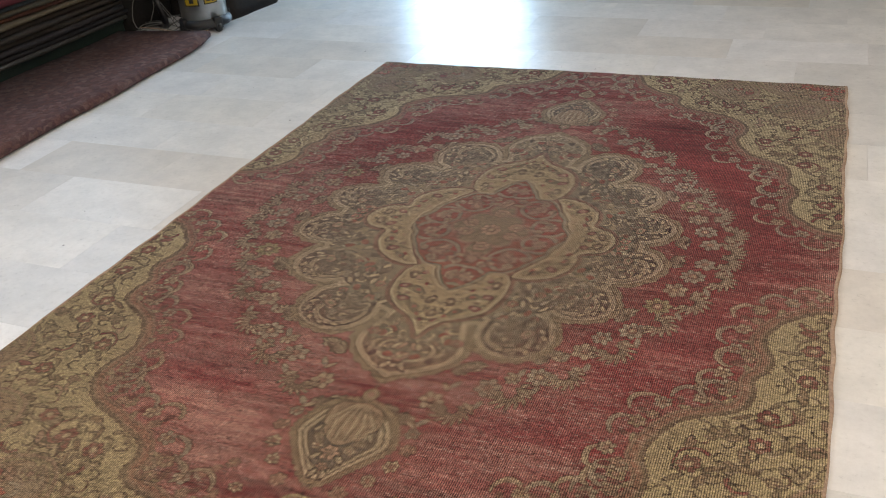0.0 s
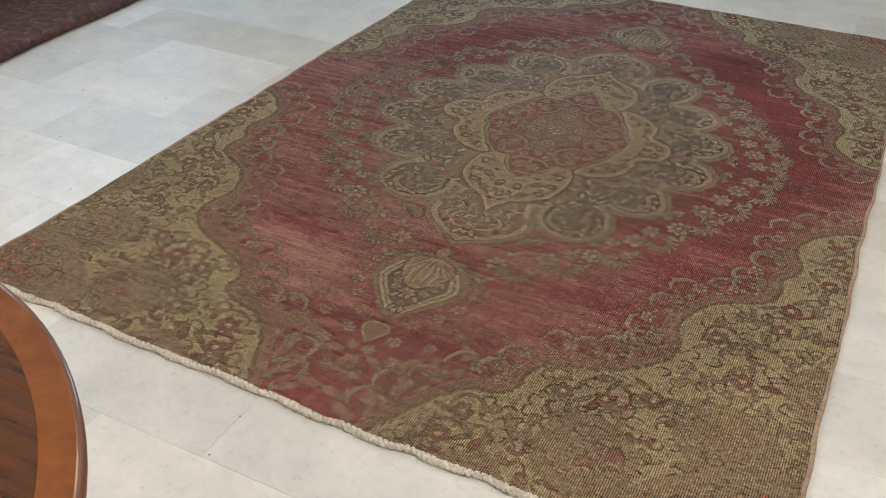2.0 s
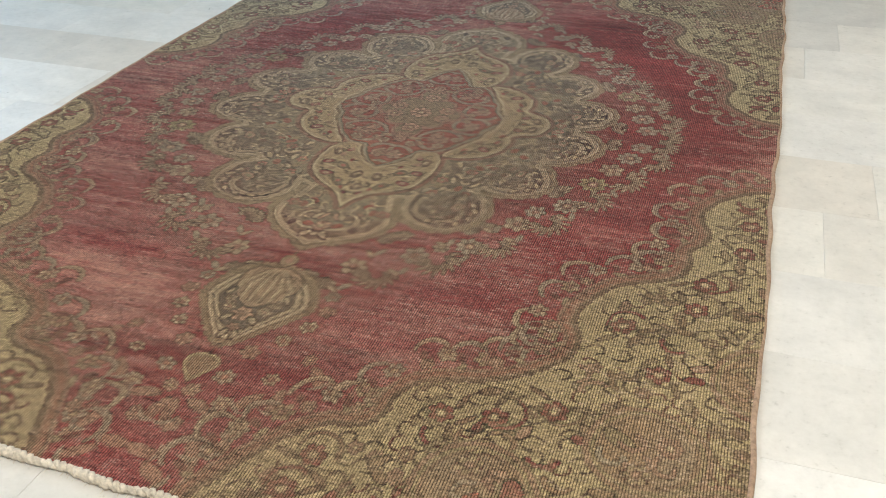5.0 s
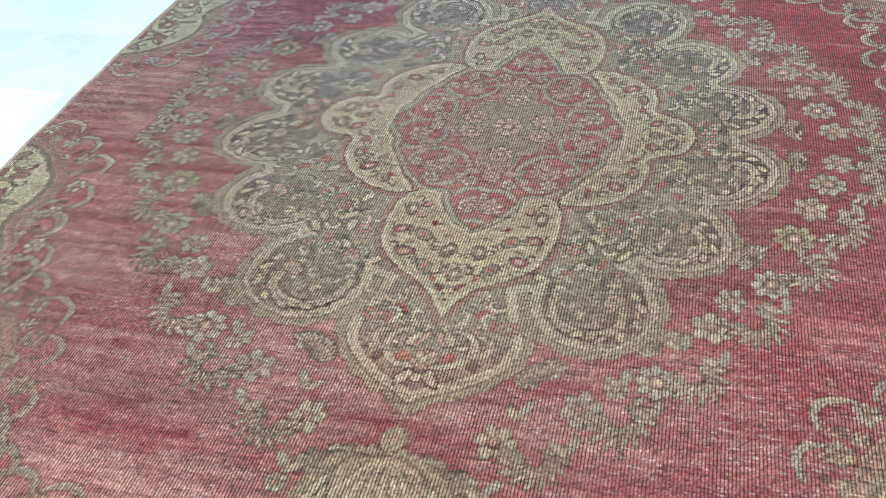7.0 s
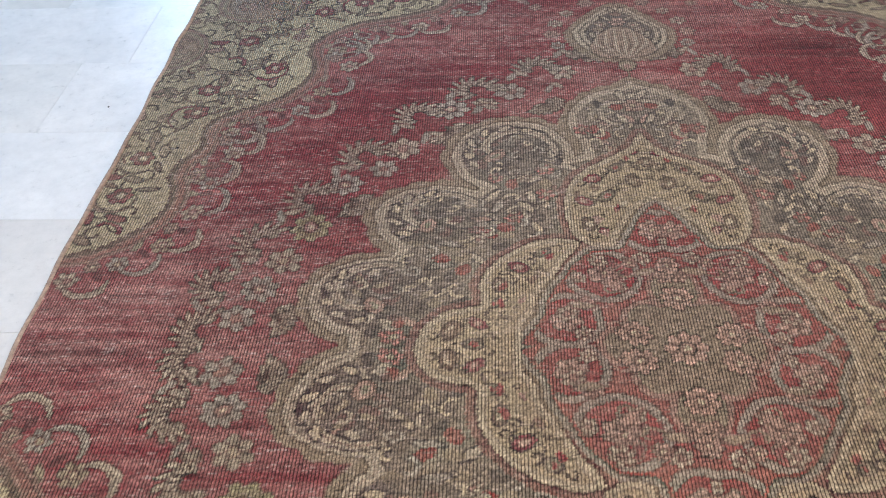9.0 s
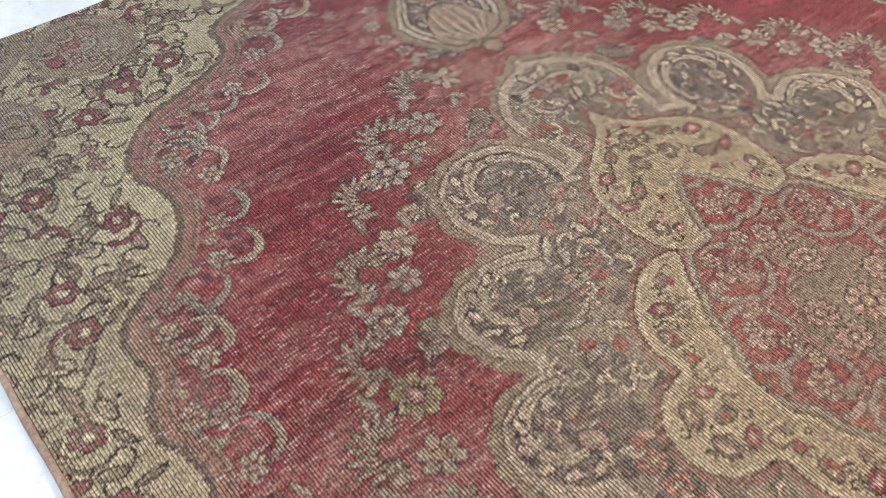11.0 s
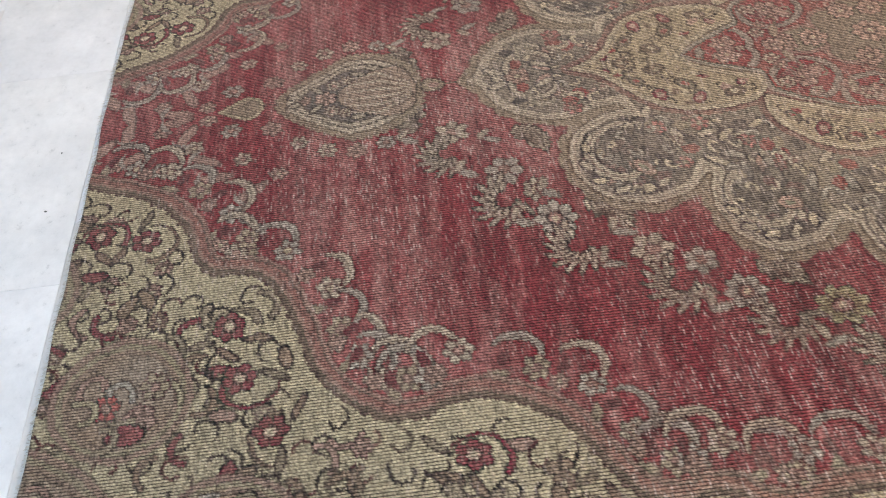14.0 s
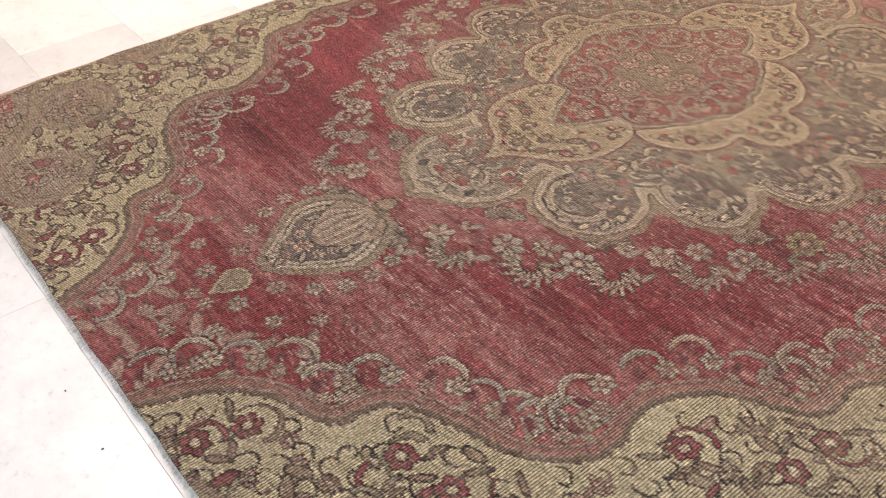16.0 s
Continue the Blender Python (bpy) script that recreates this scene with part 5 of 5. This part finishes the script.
f0 = facing(0.93, -1.30) + 0.10
plate = sticker(vac, "label_plate", 0.1325, f0 + 0.00, f0 + 0.62, 0.165, 0.235, BLACK, "black and yellow label on the drum")
sticker(plate, "label_patch", 0.1340, f0 + 0.05, f0 + 0.57, 0.172, 0.228, YELLOW)
sticker(plate, "label_mark", 0.1352, f0 + 0.12, f0 + 0.28, 0.182, 0.218, BLACK)
sticker(plate, "label_mark", 0.1352, f0 + 0.36, f0 + 0.50, 0.178, 0.210, BLACK)
plate = sticker(vac, "label_plate", 0.1325, f0 - 0.85, f0 - 0.20, 0.160, 0.230, BLACK)
sticker(plate, "label_patch", 0.1340, f0 - 0.80, f0 - 0.26, 0.168, 0.224, YELLOW)
sticker(plate, "label_mark", 0.1352, f0 - 0.62, f0 - 0.42, 0.178, 0.214, BLACK)
for k in (0.35, 2.3):
    latch = part("latch", box(bmesh.new(), 0.138, 0.152, -0.02, 0.02, 0.287, 0.337, 0.003), BLACK, head, "black clip that holds the head")
    latch.matrix_basis = pose(0, 0, 0, 0, 0, math.degrees(f0 + k))
bm = bmesh.new()
tube(bm, [(-0.09, -0.11, 0.41), (-0.16, -0.17, 0.33), (-0.20, -0.18, 0.22), (-0.19, -0.14, 0.09), (-0.22, -0.06, 0.045), (-0.30, 0.03, 0.04), (-0.36, 0.0, 0.04)], 0.019, 12)
smooth(part("hose", bm, BLACK, vac, "black flexible hose"))

CABLE = plain("white_cable", (0.15, 0.145, 0.135), 0.5, 0, 0.05)
cable_r = random.Random(8)
for k in range(8):
    x, y = -2.70 + cable_r.uniform(-0.10, 0.12), 1.80 + cable_r.uniform(0.0, 0.14)
    pts3, a = [], cable_r.uniform(0, 6)
    top, bend = cable_r.uniform(0.03, 0.22) * (1 if k % 2 else 0.35), cable_r.uniform(-0.35, 0.35)
    for i in range(19):
        a += bend + cable_r.uniform(-0.12, 0.12)
        x = min(max(x + 0.028 * math.cos(a), -2.80), -2.56)
        y = min(max(y + 0.022 * math.sin(a), 1.79), 2.0)
        pts3.append((x, y, 0.006 + top * math.sin(math.pi * i / 18) ** 1.5))
    bm = bmesh.new()
    tube(bm, pts3, 0.0028, 6)
    tagged(smooth(part("cable", bm, CABLE)), "loose tangled off-white electric cable", "cable", "tangled cables")

# ---- low platform and wrapped bundles against the far wall ----
BLACKWOOD = plain("dark_platform", (0.007, 0.007, 0.0068), 0.8, 0, 0.2)
platform = empty("platform", -1.10, 4.24, 0)
tagged(platform, "low black platform carrying rolled bundles", "platform")
part("top", box(bmesh.new(), 0.0, 2.9, 0.0, 0.25, 0.082, 0.105, 0.004), BLACKWOOD, platform)
part("front", box(bmesh.new(), 0.0, 2.9, 0.02, 0.05, 0.0, 0.082, 0.003), BLACKWOOD, platform)
WRAPS = [cloth("wrap_beige", (0.24, 0.22, 0.195), (0.38, 0.35, 0.31), 50), cloth("wrap_grey", (0.20, 0.20, 0.20), (0.36, 0.355, 0.35), 50), cloth("wrap_brown", (0.11, 0.085, 0.07), (0.20, 0.16, 0.135), 50)]


def rolled_rug(x, y, z, length, r, mat, label, seed, turn=0.0):
    rr = np.random.RandomState(seed)
    ph = rr.uniform(0, 6, 4)
    bm = bmesh.new()
    n, seg = 18, 28
    rows = []
    for i in range(n + 1):
        k = i / n
        shape = min(1.0, (math.sin(math.pi * min(max(k, 0.02), 0.98)) * 3.2) ** 0.35)
        ring = []
        for s in range(seg):
            a = 2 * math.pi * s / seg
            q = r * shape * (1 + 0.05 * math.sin(3 * a + ph[0] + 4 * k) + 0.03 * math.sin(19 * k + ph[1] + a))
            zz = r + q * math.sin(a) * (0.82 if math.sin(a) < 0 else 1.0)
            ring.append(bm.verts.new((length * (k - 0.5), q * math.cos(a), max(zz - 0.18 * r, 0.0))))
        rows.append(ring)
    for a, b in zip(rows, rows[1:]):
        for s in range(seg):
            bm.faces.new((a[s], a[(s + 1) % seg], b[(s + 1) % seg], b[s]))
    bm.faces.new(rows[0][::-1])
    bm.faces.new(rows[-1])
    bmesh.ops.recalc_face_normals(bm, faces=bm.faces)
    ob = smooth(part("rolled_bundle", bm, mat))
    ob.matrix_basis = pose(x, y, z, 0, 0, turn)
    return tagged(ob, label, "bundle", "wrapped bundles")


for i, (x, length, r, mat, word) in enumerate(((-0.80, 0.50, 0.11, 0, "beige"), (-0.28, 0.46, 0.12, 1, "grey"), (0.33, 0.62, 0.125, 0, "beige"), (0.94, 0.56, 0.12, 1, "grey"), (1.45, 0.42, 0.115, 2, "brown"))):
    rolled_rug(x, 4.36, 0.105, length, r, WRAPS[mat], f"{word} cloth-wrapped bundle lying on the platform", 20 + i)
TASSEL = cloth("tassel", (0.30, 0.22, 0.20), (0.46, 0.38, 0.36), 80)
tassel = smooth(part("hanging_tag", lathe(bmesh.new(), [(0, 0.07), (0.018, 0.07), (0.03, 0.10), (0.026, 0.15), (0.012, 0.18), (0, 0.185)], 14), TASSEL))
tassel.matrix_basis = pose(-0.22, 4.225, 0)
tagged(tassel, "pale cloth tag hanging over the platform's edge", "tag")
STRIPE = patterned("striped_kilim", [(0.20, 0.04, 0.045), (0.34, 0.22, 0.20), (0.14, 0.02, 0.03)], 26)
bundle("cloth_bundle", 1.70, 4.05, 0.42, 0.66, 0.42, STRIPE, "red and white striped kilim bundle on the floor", 15, 0, 0.0)

# ---- crumbs on the tiles ----
DIRT = plain("crumb_dirt", (0.03, 0.025, 0.02), 0.9)
bm = bmesh.new()
crumb_r = random.Random(4)
for x, y in ((-1.749, -0.218), (-1.438, -0.195), (-1.309, -0.212), (-1.644, -0.513), (-1.513, -0.61), (-1.43, -0.83), (-1.173, -1.077), (-1.138, -1.07), (-1.329, -0.424),
             (-0.068, -1.739), (-0.08, -1.62), (-1.142, 0.749), (-0.02, 1.61), (-0.18, 1.61), (-1.55, 1.1), (-1.9, 0.4), (-1.25, 1.7), (1.45, 0.6)):
    bmesh.ops.create_icosphere(bm, subdivisions=1, radius=crumb_r.uniform(0.0012, 0.0024), matrix=Matrix.Translation((x, y, 0.0015)) @ Matrix.Diagonal((1, crumb_r.uniform(0.6, 2), 0.6, 1)))
tagged(part("floor_crumbs", bm, DIRT), "dark crumbs and lint scattered on the tiles", "crumbs", kind="stuff")

# ---- floor tiles ----
TILE_L, TILE_W, GAP = 0.60, 0.30, 0.0005
bm = box(bmesh.new(), 0, TILE_L - GAP, 0, TILE_W - GAP, -0.012, 0.0)
top_edges = [e for e in bm.edges if all(v.co.z > -0.001 for v in e.verts)]
bmesh.ops.bevel(bm, geom=top_edges, offset=0.0004, segments=1, affect="EDGES")
tile_mesh = bpy.data.meshes.new("tile")
bm.to_mesh(tile_mesh)
bm.free()
tile_mesh.materials.append(MARBLE)
row, y = 0, -0.55 - 0.30 * 15
tile_r = random.Random(2)
spare = {}
while y < FAR_Y + 0.02:
    x = -1.13 - 0.60 * 5 + (0.0, 0.34, 0.17, 0.47)[row % 4] + tile_r.uniform(-0.03, 0.03)
    while x < X1:
        w = min(x + TILE_L, X1) - max(x, X0)
        d = min(y + TILE_W, FAR_Y + 0.2) - max(y, Y0)
        if w > 0.03 and d > 0.03:
            me = tile_mesh
            x_at, y_at = max(x, X0), max(y, Y0)
            key = (round(w, 2), round(d, 2))
            if w < TILE_L - 0.001 or d < TILE_W - 0.001:
                if key not in spare:
                    cut = box(bmesh.new(), 0, key[0] - GAP, 0, key[1] - GAP, -0.012, 0.0)
                    spare[key] = bpy.data.meshes.new("tile")
                    cut.to_mesh(spare[key])
                    cut.free()
                    spare[key].materials.append(MARBLE)
                me = spare[key]
            tile = new("tile", me)
            tile.parent = floor
            tile.location = (x_at, y_at, 0)
        x += TILE_L
    y += TILE_W
    row += 1
